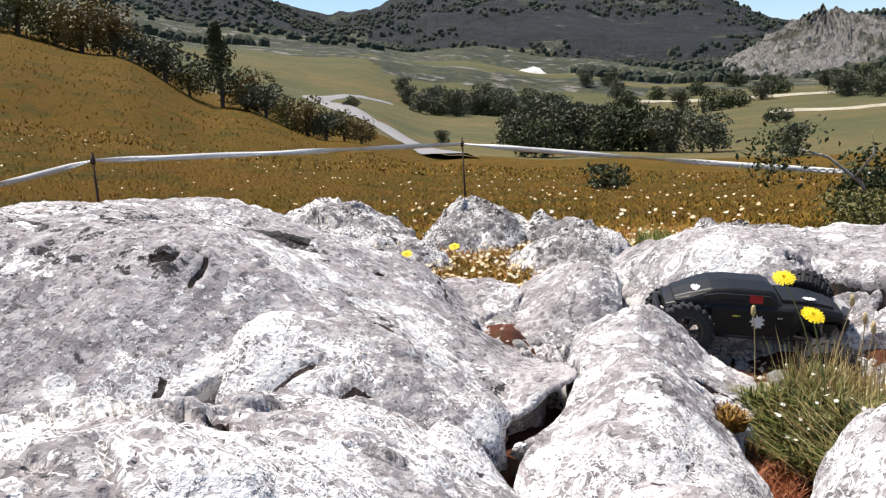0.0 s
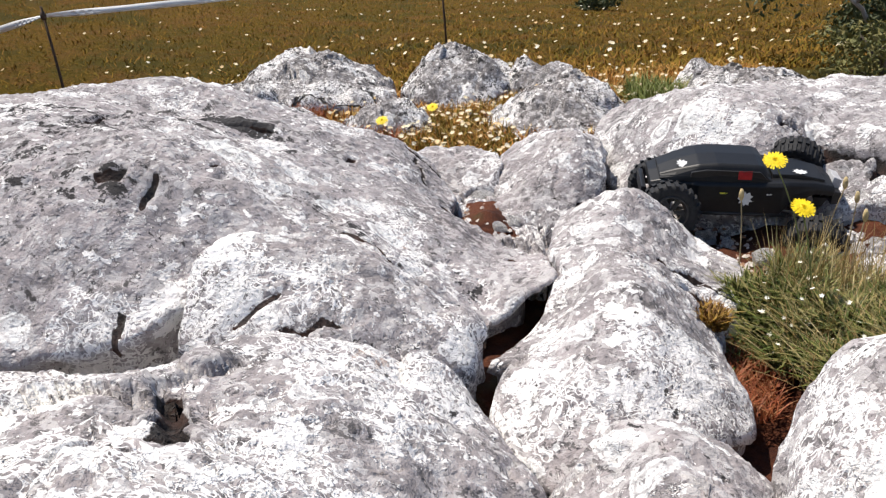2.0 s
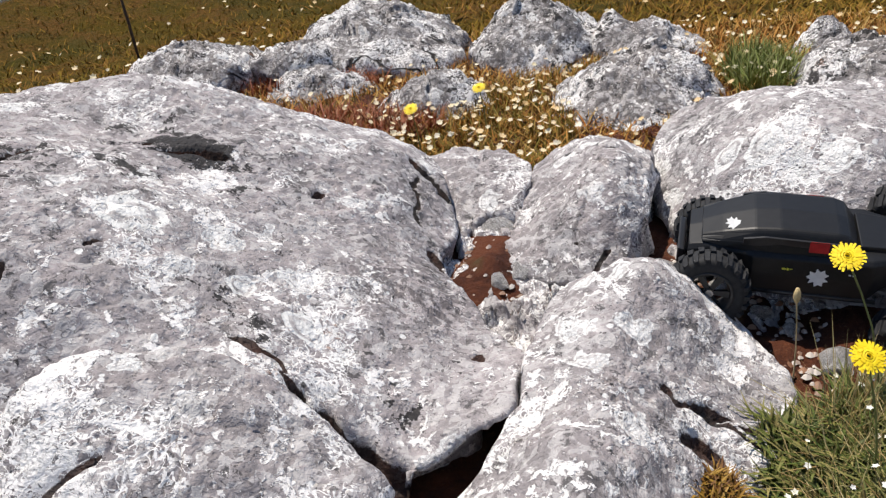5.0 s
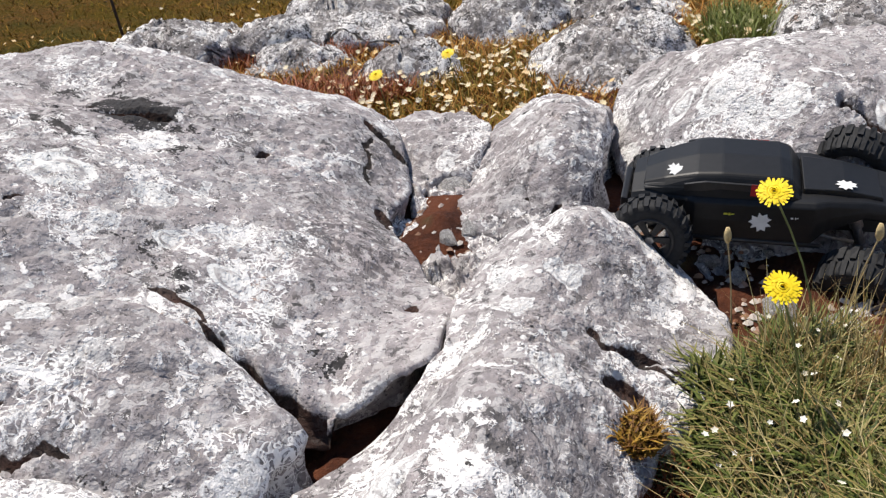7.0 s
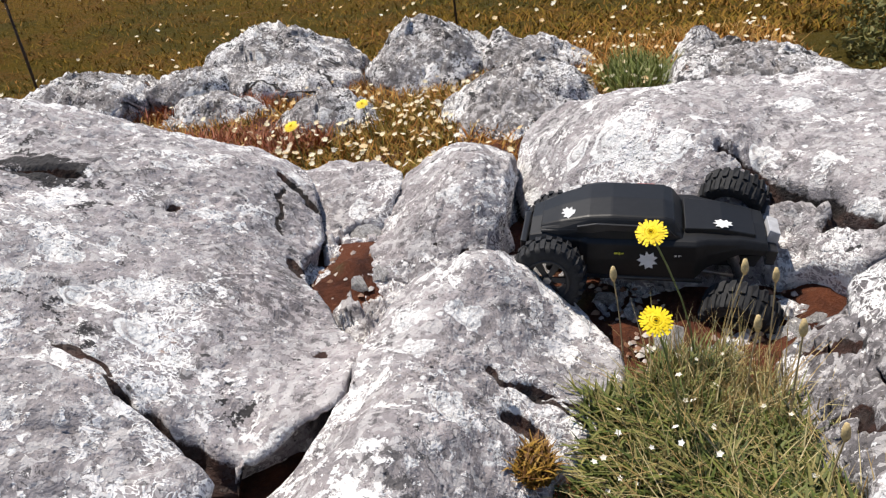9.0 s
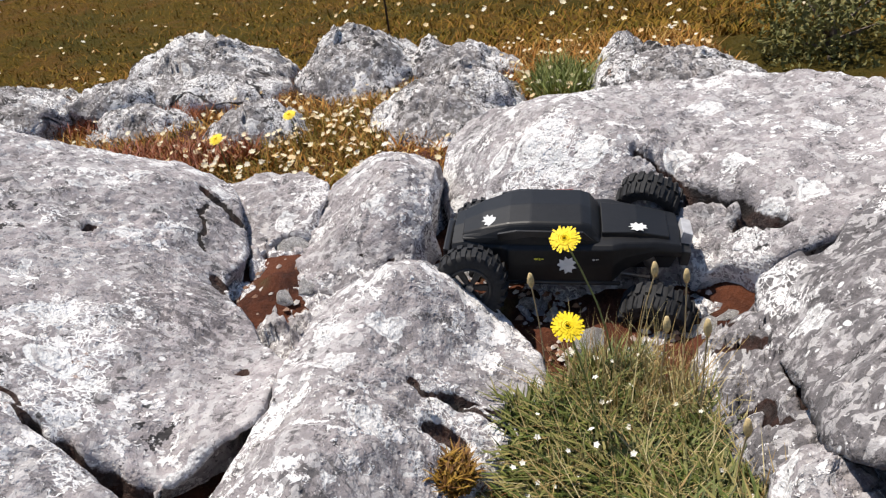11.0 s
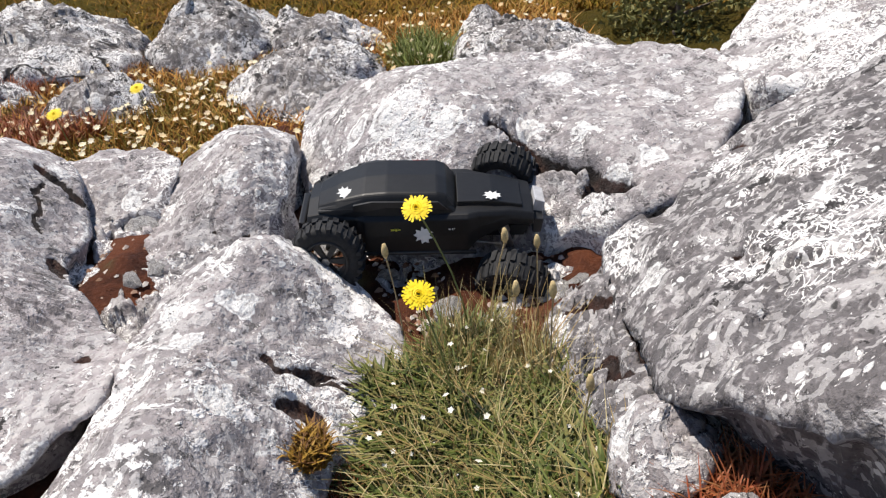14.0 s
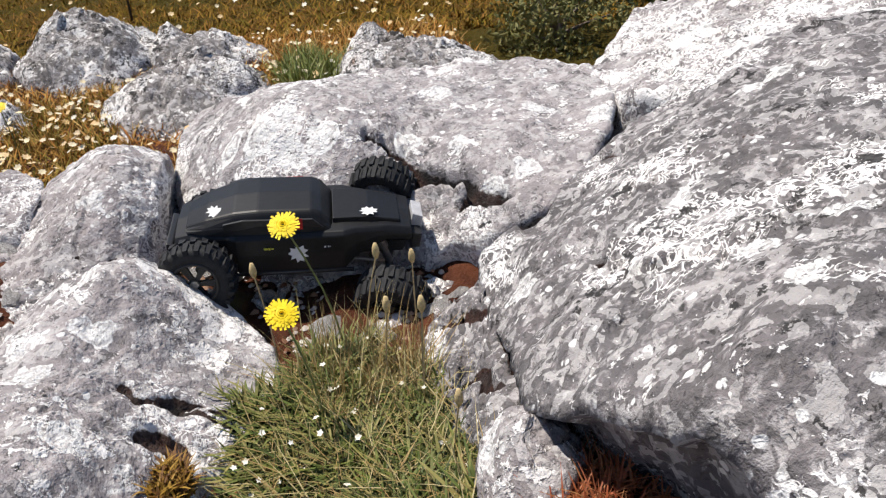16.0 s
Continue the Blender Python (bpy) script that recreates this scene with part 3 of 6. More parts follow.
# ---- the rocks of the outcrop ----
rock("rock", (-0.553, 1.773),
     [(0.117, 1.363, 0.526), (0.176, 1.395, 0.548), (0.243, 1.432, 0.577), (0.232, 1.514, 0.563), (0.228, 1.612, 0.55), (0.146, 1.697, 0.538), (0.041, 1.851, 0.536), (0.003, 1.929, 0.54), (0.006, 2.06, 0.546), (-0.03, 2.19, 0.555), (-0.085, 2.30, 0.575), (-0.15, 2.41, 0.575), (-0.264, 2.48, 0.598), (-0.442, 2.486, 0.648), (-0.64, 2.481, 0.693), (-0.868, 2.495, 0.744), (-1.165, 2.403, 0.764), (-1.43, 2.192, 0.773), (-1.599, 1.889, 0.82), (-1.536, 1.496, 0.846), (-1.178, 1.128, 0.773), (-0.831, 1.055, 0.675), (-0.583, 1.063, 0.633), (-0.402, 1.124, 0.657), (-0.312, 1.231, 0.7), (-0.206, 1.30, 0.70), (-0.12, 1.305, 0.685), (-0.04, 1.31, 0.635), (0.03, 1.31, 0.585), (0.085, 1.325, 0.545)],
     [(-0.675, 1.679, 0.884), (-0.531, 1.808, 0.839), (-0.446, 1.891, 0.793), (-0.405, 1.591, 0.827), (-0.951, 1.877, 0.903), (-0.598, 1.964, 0.802), (-0.75, 2.184, 0.879), (-0.602, 2.177, 0.839), (-0.505, 2.177, 0.786), (-0.981, 2.172, 0.869), (-0.33, 1.665, 0.771), (-0.21, 1.555, 0.718), (-0.091, 1.497, 0.661), (0.005, 1.537, 0.604), (0.0, 1.703, 0.61), (-0.415, 1.831, 0.769), (-0.367, 2.178, 0.733), (-0.156, 2.023, 0.671), (-0.144, 2.241, 0.643), (-0.313, 2.296, 0.687), (0.089, 1.646, 0.558), (0.123, 1.508, 0.561), (-0.059, 1.474, 0.639), (-0.10, 1.39, 0.68), (-0.02, 1.385, 0.628), (0.06, 1.40, 0.565), (-0.438, 1.361, 0.84), (-0.516, 1.33, 0.853), (-0.637, 1.442, 0.893), (-0.457, 1.296, 0.809), (-0.325, 1.348, 0.787), (-0.235, 1.417, 0.732), (-0.598, 1.214, 0.771), (-0.983, 1.648, 0.919), (-0.876, 1.33, 0.876)],
     ROCK_HUMP, "broad rounded grey limestone hump with white lichen crusts", seed=14, edge=0.009, lean=0.14, chip=0.22, step=0.0068,
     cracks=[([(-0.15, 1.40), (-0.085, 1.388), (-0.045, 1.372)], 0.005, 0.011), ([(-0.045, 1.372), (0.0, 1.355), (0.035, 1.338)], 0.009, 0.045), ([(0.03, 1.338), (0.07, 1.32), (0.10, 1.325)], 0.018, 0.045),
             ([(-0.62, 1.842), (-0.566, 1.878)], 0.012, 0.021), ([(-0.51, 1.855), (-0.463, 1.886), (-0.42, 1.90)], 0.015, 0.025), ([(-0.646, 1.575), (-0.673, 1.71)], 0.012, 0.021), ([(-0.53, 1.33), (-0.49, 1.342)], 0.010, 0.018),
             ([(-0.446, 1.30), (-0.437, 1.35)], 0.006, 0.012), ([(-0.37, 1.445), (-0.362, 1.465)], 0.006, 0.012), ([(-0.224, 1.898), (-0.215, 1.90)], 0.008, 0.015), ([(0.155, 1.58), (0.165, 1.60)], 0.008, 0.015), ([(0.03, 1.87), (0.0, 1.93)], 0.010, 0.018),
             # the first of these is a shadow on the rock, cut and painted as a crevice
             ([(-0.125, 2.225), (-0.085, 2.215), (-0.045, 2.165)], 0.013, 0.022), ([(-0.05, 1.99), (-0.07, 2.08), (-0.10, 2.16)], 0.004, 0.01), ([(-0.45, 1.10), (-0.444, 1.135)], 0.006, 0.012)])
rock("rock", (-0.114, 1.215),
     [(0.123, 1.245, 0.571), (0.086, 1.294, 0.584), (0.03, 1.33, 0.603), (-0.052, 1.361, 0.658), (-0.135, 1.362, 0.708), (-0.213, 1.343, 0.729), (-0.28, 1.282, 0.75), (-0.329, 1.214, 0.743), (-0.349, 1.14, 0.702), (-0.351, 1.085, 0.647), (-0.232, 1.069, 0.627), (-0.083, 1.074, 0.606), (0.045, 1.107, 0.575), (0.103, 1.169, 0.563)],
     [(-0.169, 1.311, 0.726), (-0.079, 1.321, 0.694), (-0.131, 1.231, 0.708), (-0.033, 1.221, 0.666), (0.044, 1.261, 0.619), (0.074, 1.221, 0.61), (-0.249, 1.239, 0.75), (-0.18, 1.137, 0.688), (-0.088, 1.129, 0.663), (-0.278, 1.155, 0.724)],
     ROCK, "grey limestone block thick with white crust lichen", seed=23, edge=0.022, lean=0.12, chip=0.4, step=0.006,
     cracks=[([(-0.257, 1.10), (-0.225, 1.13), (-0.199, 1.149)], 0.003, 0.009), ([(-0.183, 1.108), (-0.15, 1.108), (-0.126, 1.126), (-0.10, 1.124)], 0.0045, 0.01)])
rock("rock", (-0.219, 0.693),
     [(0.085, 1.104, 0.57), (-0.003, 1.108, 0.613), (-0.16, 1.086, 0.663), (-0.259, 1.071, 0.665), (-0.329, 1.037, 0.657), (-0.428, 0.993, 0.66), (-0.778, 0.968, 0.676), (-1.077, 0.802, 0.647), (-1.059, 0.206, 0.659), (-0.552, 0.03, 0.654), (0.048, 0.107, 0.643), (0.258, 0.361, 0.587), (0.226, 0.705, 0.552), (0.19, 0.902, 0.549), (0.115, 1.048, 0.547)],
     [(-0.077, 0.885, 0.713), (-0.152, 0.728, 0.783), (-0.43, 0.86, 0.738), (-0.309, 0.652, 0.796), (-0.014, 0.709, 0.725), (-0.252, 0.354, 0.783), (-0.155, 0.578, 0.823)],
     ROCK, "low grey limestone slab with pale lichen", seed=37, edge=0.03,
     cracks=[([(-0.212, 0.803), (-0.138, 0.667)], 0.014, 0.024)])
rock("rock", (0.36, 0.769),
     [(0.221, 0.906, 0.567), (0.321, 0.961, 0.583), (0.44, 0.934, 0.553), (0.474, 0.764, 0.528), (0.453, 0.465, 0.535), (0.282, 0.457, 0.538), (0.223, 0.753, 0.533)],
     [(0.357, 0.868, 0.631), (0.363, 0.67, 0.644)],
     ROCK, "small domed limestone rock speckled with lichen", seed=41, step=0.008)
rock("rock", (0.681, 0.784),
     [(0.484, 0.9, 0.591), (0.514, 0.974, 0.626), (0.596, 1.011, 0.661), (0.728, 0.988, 0.669), (0.829, 0.838, 0.614), (0.836, 0.486, 0.575), (0.587, 0.425, 0.58), (0.49, 0.67, 0.577)],
     [(0.531, 0.861, 0.684), (0.653, 0.91, 0.728), (0.661, 0.693, 0.751)],
     ROCK, "rounded limestone rock whitened by lichen", seed=43, step=0.009)
rock("rock", (0.39, 1.467),
     [(0.109, 1.167, 0.54), (0.167, 1.19, 0.548), (0.202, 1.252, 0.551), (0.211, 1.332, 0.554), (0.219, 1.393, 0.557), (0.249, 1.446, 0.583), (0.242, 1.515, 0.574), (0.241, 1.614, 0.563), (0.248, 1.714, 0.561), (0.282, 1.786, 0.571), (0.356, 1.825, 0.583), (0.439, 1.811, 0.605), (0.515, 1.814, 0.543), (0.562, 1.817, 0.495), (0.624, 1.734, 0.482), (0.644, 1.655, 0.477), (0.631, 1.544, 0.474), (0.581, 1.452, 0.475), (0.534, 1.402, 0.491), (0.515, 1.31, 0.474), (0.51, 1.109, 0.464), (0.376, 0.977, 0.507), (0.217, 0.931, 0.52), (0.114, 1.047, 0.528), (0.098, 1.127, 0.541)],
     [(0.433, 1.718, 0.631), (0.353, 1.684, 0.625), (0.292, 1.649, 0.592), (0.338, 1.473, 0.614), (0.362, 1.285, 0.632), (0.312, 1.236, 0.613), (0.457, 1.537, 0.558), (0.405, 1.565, 0.597), (0.528, 1.622, 0.504), (0.505, 1.499, 0.517), (0.596, 1.684, 0.49), (0.559, 1.552, 0.492), (0.486, 1.393, 0.529), (0.307, 1.163, 0.616), (0.309, 1.061, 0.59), (0.269, 1.432, 0.583)],
     ROCK, "pointed grey limestone rock with white lichen rosettes", seed=51, edge=0.012, step=0.0062, lean=0.12, chip=0.35,
     cracks=[([(0.452, 1.524), (0.476, 1.516)], 0.006, 0.012), ([(0.492, 1.52), (0.53, 1.522)], 0.008, 0.015), ([(0.548, 1.515), (0.572, 1.522)], 0.007, 0.014), ([(0.485, 1.45), (0.512, 1.437)], 0.014, 0.024), ([(0.50, 1.513), (0.58, 1.485)], 0.0035, 0.009)])
rock("rock", (0.275, 2.2),
     [(0.345, 1.965, 0.475), (0.237, 1.94, 0.48), (0.15, 1.965, 0.488), (0.105, 2.06, 0.49), (0.115, 2.18, 0.495), (0.125, 2.323, 0.525), (0.173, 2.525, 0.525), (0.303, 2.552, 0.54), (0.395, 2.427, 0.57), (0.412, 2.309, 0.59), (0.41, 2.197, 0.58), (0.385, 2.06, 0.515)],
     [(0.368, 2.195, 0.618), (0.335, 2.33, 0.628), (0.275, 2.256, 0.606), (0.195, 2.14, 0.548), (0.235, 2.045, 0.527), (0.32, 2.05, 0.55), (0.18, 2.368, 0.565), (0.388, 2.28, 0.615), (0.15, 2.05, 0.502), (0.362, 2.1, 0.578), (0.28, 2.45, 0.595)],
     ROCK, "pale limestone rock wedged between larger ones", seed=61, step=0.005, edge=0.005, rough=0.9, chip=0.6,
     cracks=[([(0.315, 1.975), (0.335, 2.02)], 0.005, 0.01), ([(0.335, 2.27), (0.325, 2.29)], 0.006, 0.01), ([(0.27, 2.02), (0.275, 2.03)], 0.005, 0.008)])
rock("rock", (0.0, 2.34),
     [(0.005, 2.12, 0.51), (0.05, 2.19, 0.515), (0.105, 2.24, 0.52), (0.135, 2.33, 0.54), (0.11, 2.43, 0.545), (0.0, 2.5, 0.55), (-0.2, 2.49, 0.545), (-0.25, 2.35, 0.53), (-0.12, 2.2, 0.515)],
     [(0.02, 2.34, 0.548), (-0.06, 2.38, 0.555)],
     ROCK, "low grey limestone tongue below the broad hump", seed=62, step=0.006, edge=0.008, chip=0.3)
rock("rock", (0.89, 2.186),
     [(0.402, 2.375, 0.524), (0.437, 2.563, 0.604), (0.58, 2.594, 0.647), (0.781, 2.584, 0.654), (1.034, 2.547, 0.669), (1.237, 2.508, 0.685), (1.392, 2.366, 0.686), (1.351, 2.055, 0.688), (1.253, 1.894, 0.66), (1.123, 1.764, 0.609), (1.05, 1.781, 0.568), (0.985, 1.855, 0.53), (0.88, 1.926, 0.488), (0.76, 1.9, 0.486), (0.669, 1.926, 0.49), (0.587, 1.992, 0.491), (0.514, 2.089, 0.492), (0.445, 2.235, 0.493)],
     [(0.643, 2.185, 0.672), (0.76, 2.126, 0.66), (0.59, 2.111, 0.587), (0.662, 2.074, 0.591), (0.569, 2.197, 0.623), (0.836, 2.1, 0.672), (0.936, 2.031, 0.63), (0.933, 2.113, 0.661), (0.998, 2.015, 0.648), (1.05, 1.927, 0.637), (1.102, 1.829, 0.622), (1.162, 1.903, 0.643), (1.278, 2.11, 0.674), (1.254, 2.279, 0.68), (0.891, 2.344, 0.699), (0.637, 2.43, 0.683), (0.505, 2.318, 0.608)],
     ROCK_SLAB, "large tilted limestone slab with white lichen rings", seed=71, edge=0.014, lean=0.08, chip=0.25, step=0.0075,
     # the long first crack carries the shadow under a ledge, painted dark
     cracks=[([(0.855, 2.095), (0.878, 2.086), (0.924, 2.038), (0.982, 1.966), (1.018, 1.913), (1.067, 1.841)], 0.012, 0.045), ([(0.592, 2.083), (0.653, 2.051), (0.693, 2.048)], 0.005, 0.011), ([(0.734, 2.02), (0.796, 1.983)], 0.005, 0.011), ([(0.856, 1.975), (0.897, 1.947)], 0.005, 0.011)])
rock("rock", (1.316, 1.359),
     [(0.985, 1.747, 0.555), (0.972, 1.646, 0.544), (0.961, 1.537, 0.56), (0.952, 1.411, 0.6), (0.938, 1.294, 0.641), (0.937, 1.217, 0.67), (0.953, 1.123, 0.728), (0.973, 1.038, 0.767), (0.997, 0.962, 0.796), (1.043, 0.817, 0.817), (1.351, 0.634, 0.844), (1.855, 0.764, 0.927), (2.144, 1.279, 0.958), (1.924, 1.76, 0.877), (1.612, 1.969, 0.812), (1.375, 1.958, 0.704), (1.273, 1.915, 0.669), (1.204, 1.846, 0.648), (1.104, 1.743, 0.608)],
     [(1.018, 1.305, 0.714), (1.091, 1.405, 0.712), (1.034, 1.094, 0.802), (1.14, 1.248, 0.802), (1.334, 1.527, 0.812), (1.538, 1.245, 0.894), (1.344, 0.987, 0.893), (1.06, 1.6, 0.651), (0.993, 1.356, 0.662), (1.009, 1.016, 0.837)],
     ROCK_DARK, "massive grey limestone shelf streaked with black lichen", seed=83, edge=0.016, lean=0.32, chip=0.7,
     cracks=[([(1.255, 1.85), (1.285, 1.775), (1.31, 1.732)], 0.012, 0.045), ([(1.08, 1.41), (1.085, 1.43)], 0.004, 0.014), ([(1.30, 1.495), (1.312, 1.50)], 0.006, 0.018)])
rock("rock", (0.941, 1.492),
     [(0.953, 1.768, 0.462), (0.905, 1.716, 0.469), (0.869, 1.635, 0.475), (0.865, 1.556, 0.482), (0.873, 1.429, 0.508), (0.885, 1.333, 0.538), (0.915, 1.258, 0.586), (0.986, 1.293, 0.602), (1.031, 1.444, 0.598), (1.045, 1.613, 0.576), (1.008, 1.756, 0.527)],
     [(0.959, 1.704, 0.524), (0.901, 1.58, 0.509), (0.937, 1.487, 0.562), (0.928, 1.349, 0.583), (0.964, 1.607, 0.559)],
     ROCK_DARK, "low cracked grey rock below the shelf", seed=85, edge=0.014, lean=0.05, chip=1.6, step=0.006,
     cracks=[([(0.897, 1.619), (0.938, 1.601), (0.959, 1.562)], 0.009, 0.017), ([(0.892, 1.46), (0.923, 1.431), (0.934, 1.372)], 0.008, 0.015), ([(0.934, 1.71), (0.976, 1.672)], 0.006, 0.012), ([(0.966, 1.493), (0.964, 1.393)], 0.008, 0.015)])
rock("rock", (1.743, 2.175),
     [(1.359, 2.094, 0.673), (1.374, 2.265, 0.679), (1.491, 2.441, 0.692), (1.787, 2.739, 0.746), (2.297, 2.67, 0.833), (2.516, 2.085, 0.86), (2.225, 1.671, 0.836), (1.717, 1.793, 0.795), (1.426, 1.952, 0.722)],
     [(1.609, 2.036, 0.782), (1.908, 2.255, 0.848), (1.521, 2.177, 0.734)],
     ROCK, "sloping grey limestone shelf with wavy bedding", seed=97)
rock("rock", (0.915, 1.20),
     [(0.868, 1.215, 0.575), (0.885, 1.27, 0.60), (0.935, 1.27, 0.625), (0.975, 1.22, 0.635), (0.965, 1.165, 0.625), (0.915, 1.135, 0.60), (0.875, 1.165, 0.575)],
     [(0.925, 1.21, 0.655), (0.90, 1.18, 0.635)], ROCK, "small grey stone tucked under the shelf's lip", seed=99, step=0.004, edge=0.008, chip=1.2)
rock("rock", (0.935, 1.02),
     [(0.865, 1.03, 0.60), (0.895, 1.075, 0.63), (0.955, 1.085, 0.65), (1.0, 1.03, 0.65), (0.96, 0.95, 0.63), (0.89, 0.96, 0.60)],
     [(0.93, 1.03, 0.69)], ROCK, "grey stone in the shade of the shelf", seed=100, step=0.005, edge=0.01, chip=1.2)

rock("rock", (0.12, 1.96),
     [(0.30, 1.93, 0.461), (0.27, 1.72, 0.476), (0.19, 1.62, 0.491), (0.06, 1.76, 0.481), (-0.06, 1.93, 0.471), (-0.05, 2.12, 0.461), (0.06, 2.24, 0.466), (0.18, 2.2, 0.456), (0.24, 2.05, 0.456)],
     [(0.14, 1.86, 0.478), (0.09, 2.0, 0.469), (0.08, 2.13, 0.469), (0.19, 1.74, 0.486)], ROCK, "low flat rock with pockets of red soil", seed=101, step=0.005, edge=0.006, rough=1.8, chip=2.2)
rock("rock", (0.66, 1.94),
     [(0.36, 2.02, 0.426), (0.42, 2.2, 0.431), (0.52, 2.2, 0.436), (0.75, 2.02, 0.436), (0.98, 1.9, 0.431), (1.08, 1.78, 0.441), (0.96, 1.74, 0.426), (0.78, 1.73, 0.423), (0.6, 1.8, 0.426), (0.46, 1.84, 0.426)],
     [(0.5, 2.02, 0.439), (0.62, 1.93, 0.439), (0.75, 1.87, 0.436), (0.88, 1.82, 0.433)], ROCK, "low broken rock ledge showing through red soil", seed=103, step=0.006, edge=0.006, rough=1.8, chip=2.4)


BACK = [
    ("knobbly grey limestone outcrop with white lichen", (-0.1, 3.92), 1, [(-0.34, 3.95, 0.5), (-0.26, 3.66, 0.48), (0.0, 3.62, 0.46), (0.14, 3.7, 0.45), (0.2, 3.95, 0.47), (0.1, 4.2, 0.5), (-0.15, 4.25, 0.5), (-0.32, 4.15, 0.5)],
     [(-0.1, 4.0, 0.67), (-0.25, 3.95, 0.605), (0.04, 3.97, 0.61), (-0.22, 3.72, 0.57), (-0.05, 3.8, 0.59), (0.09, 3.76, 0.57)]),
    ("jagged grey limestone ridge with white lichen", (0.36, 3.88), 2, [(0.14, 3.9, 0.5), (0.25, 3.68, 0.46), (0.45, 3.66, 0.46), (0.63, 3.82, 0.4), (0.55, 4.1, 0.42), (0.3, 4.1, 0.45), (0.15, 4.05, 0.46)],
     [(0.238, 3.89, 0.612), (0.31, 3.9, 0.525), (0.4, 3.95, 0.56), (0.47, 3.9, 0.485), (0.44, 3.7, 0.515), (0.2, 3.85, 0.56)]),
    ("domed lichen-spotted limestone rock in dry grass", (0.37, 3.2), 3, [(0.06, 3.15, 0.42), (0.15, 2.93, 0.41), (0.3, 2.86, 0.41), (0.5, 2.9, 0.42), (0.63, 3.1, 0.42), (0.64, 3.3, 0.43), (0.55, 3.55, 0.46), (0.3, 3.6, 0.44), (0.1, 3.4, 0.43)],
     [(0.13, 3.2, 0.51), (0.232, 3.2, 0.56), (0.38, 3.25, 0.583), (0.51, 3.25, 0.572), (0.59, 3.2, 0.51), (0.43, 3.44, 0.55), (0.3, 3.0, 0.49), (0.45, 3.0, 0.51)]),
    ("broad pale limestone rock at the meadow's edge", (-0.82, 4.05), 4, [(-1.23, 4.0, 0.5), (-1.04, 3.7, 0.51), (-0.7, 3.66, 0.49), (-0.42, 3.72, 0.47), (-0.44, 4.05, 0.47), (-0.55, 4.4, 0.5), (-0.9, 4.5, 0.52), (-1.15, 4.35, 0.52)],
     [(-1.1, 4.0, 0.62), (-0.93, 4.05, 0.648), (-0.77, 4.05, 0.624), (-0.75, 3.78, 0.56), (-0.62, 4.0, 0.565), (-1.0, 4.35, 0.61)]),
    ("low limestone rock at the meadow's edge", (-1.55, 3.6), 5, [(-1.88, 3.6, 0.5), (-1.7, 3.38, 0.52), (-1.35, 3.36, 0.5), (-1.24, 3.6, 0.55), (-1.35, 3.85, 0.54), (-1.65, 3.85, 0.55)],
     [(-1.75, 3.6, 0.618), (-1.52, 3.62, 0.635), (-1.35, 3.6, 0.595)]),
    ("thin grey ledge of rock among red moss", (-1.1, 3.68), 6, [(-1.32, 3.62, 0.53), (-1.1, 3.55, 0.54), (-0.98, 3.6, 0.55), (-0.92, 3.72, 0.55), (-1.1, 3.8, 0.55), (-1.3, 3.75, 0.54)],
     [(-1.13, 3.65, 0.6), (-1.0, 3.66, 0.595)]),
    ("low grey limestone rock among red moss", (-0.9, 3.48), 7, [(-1.19, 3.5, 0.43), (-1.07, 3.36, 0.42), (-0.72, 3.35, 0.39), (-0.63, 3.5, 0.41), (-0.8, 3.62, 0.44), (-1.1, 3.6, 0.45)],
     [(-1.04, 3.49, 0.525), (-0.86, 3.5, 0.515), (-0.72, 3.48, 0.47)]),
    ("lichen-spotted rock among dry flowers", (-0.36, 3.2), 8, [(-0.64, 3.2, 0.39), (-0.5, 3.02, 0.39), (-0.28, 2.98, 0.37), (-0.12, 3.1, 0.39), (-0.12, 3.3, 0.41), (-0.35, 3.42, 0.43), (-0.58, 3.35, 0.42)],
     [(-0.5, 3.2, 0.498), (-0.36, 3.22, 0.545), (-0.24, 3.22, 0.54), (-0.17, 3.2, 0.48), (-0.3, 3.08, 0.48)]),
    ("grey limestone rock with black stains", (1.12, 3.2), 9, [(0.81, 3.2, 0.43), (0.85, 3.0, 0.43), (1.1, 2.88, 0.44), (1.4, 3.0, 0.44), (1.46, 3.25, 0.43), (1.3, 3.5, 0.44), (1.0, 3.6, 0.45), (0.85, 3.4, 0.44)],
     [(0.9, 3.2, 0.552), (1.0, 3.2, 0.585), (1.12, 3.2, 0.582), (1.27, 3.2, 0.548), (0.97, 3.46, 0.505), (1.1, 3.02, 0.53)]),
    ("small pale rock in the grass", (1.03, 3.78), 10, [(0.9, 3.78, 0.42), (0.97, 3.68, 0.42), (1.1, 3.7, 0.42), (1.16, 3.8, 0.41), (1.05, 3.9, 0.42)], [(1.0, 3.77, 0.54), (1.09, 3.78, 0.5)]),
]
for text, centre, seed, rim, crown in BACK:
    rock("rock", centre, rim, crown, ROCK_BACK, text, 0.010, 0.03, 0.2, 1.45, 200 + 7 * seed, chip=1.5)


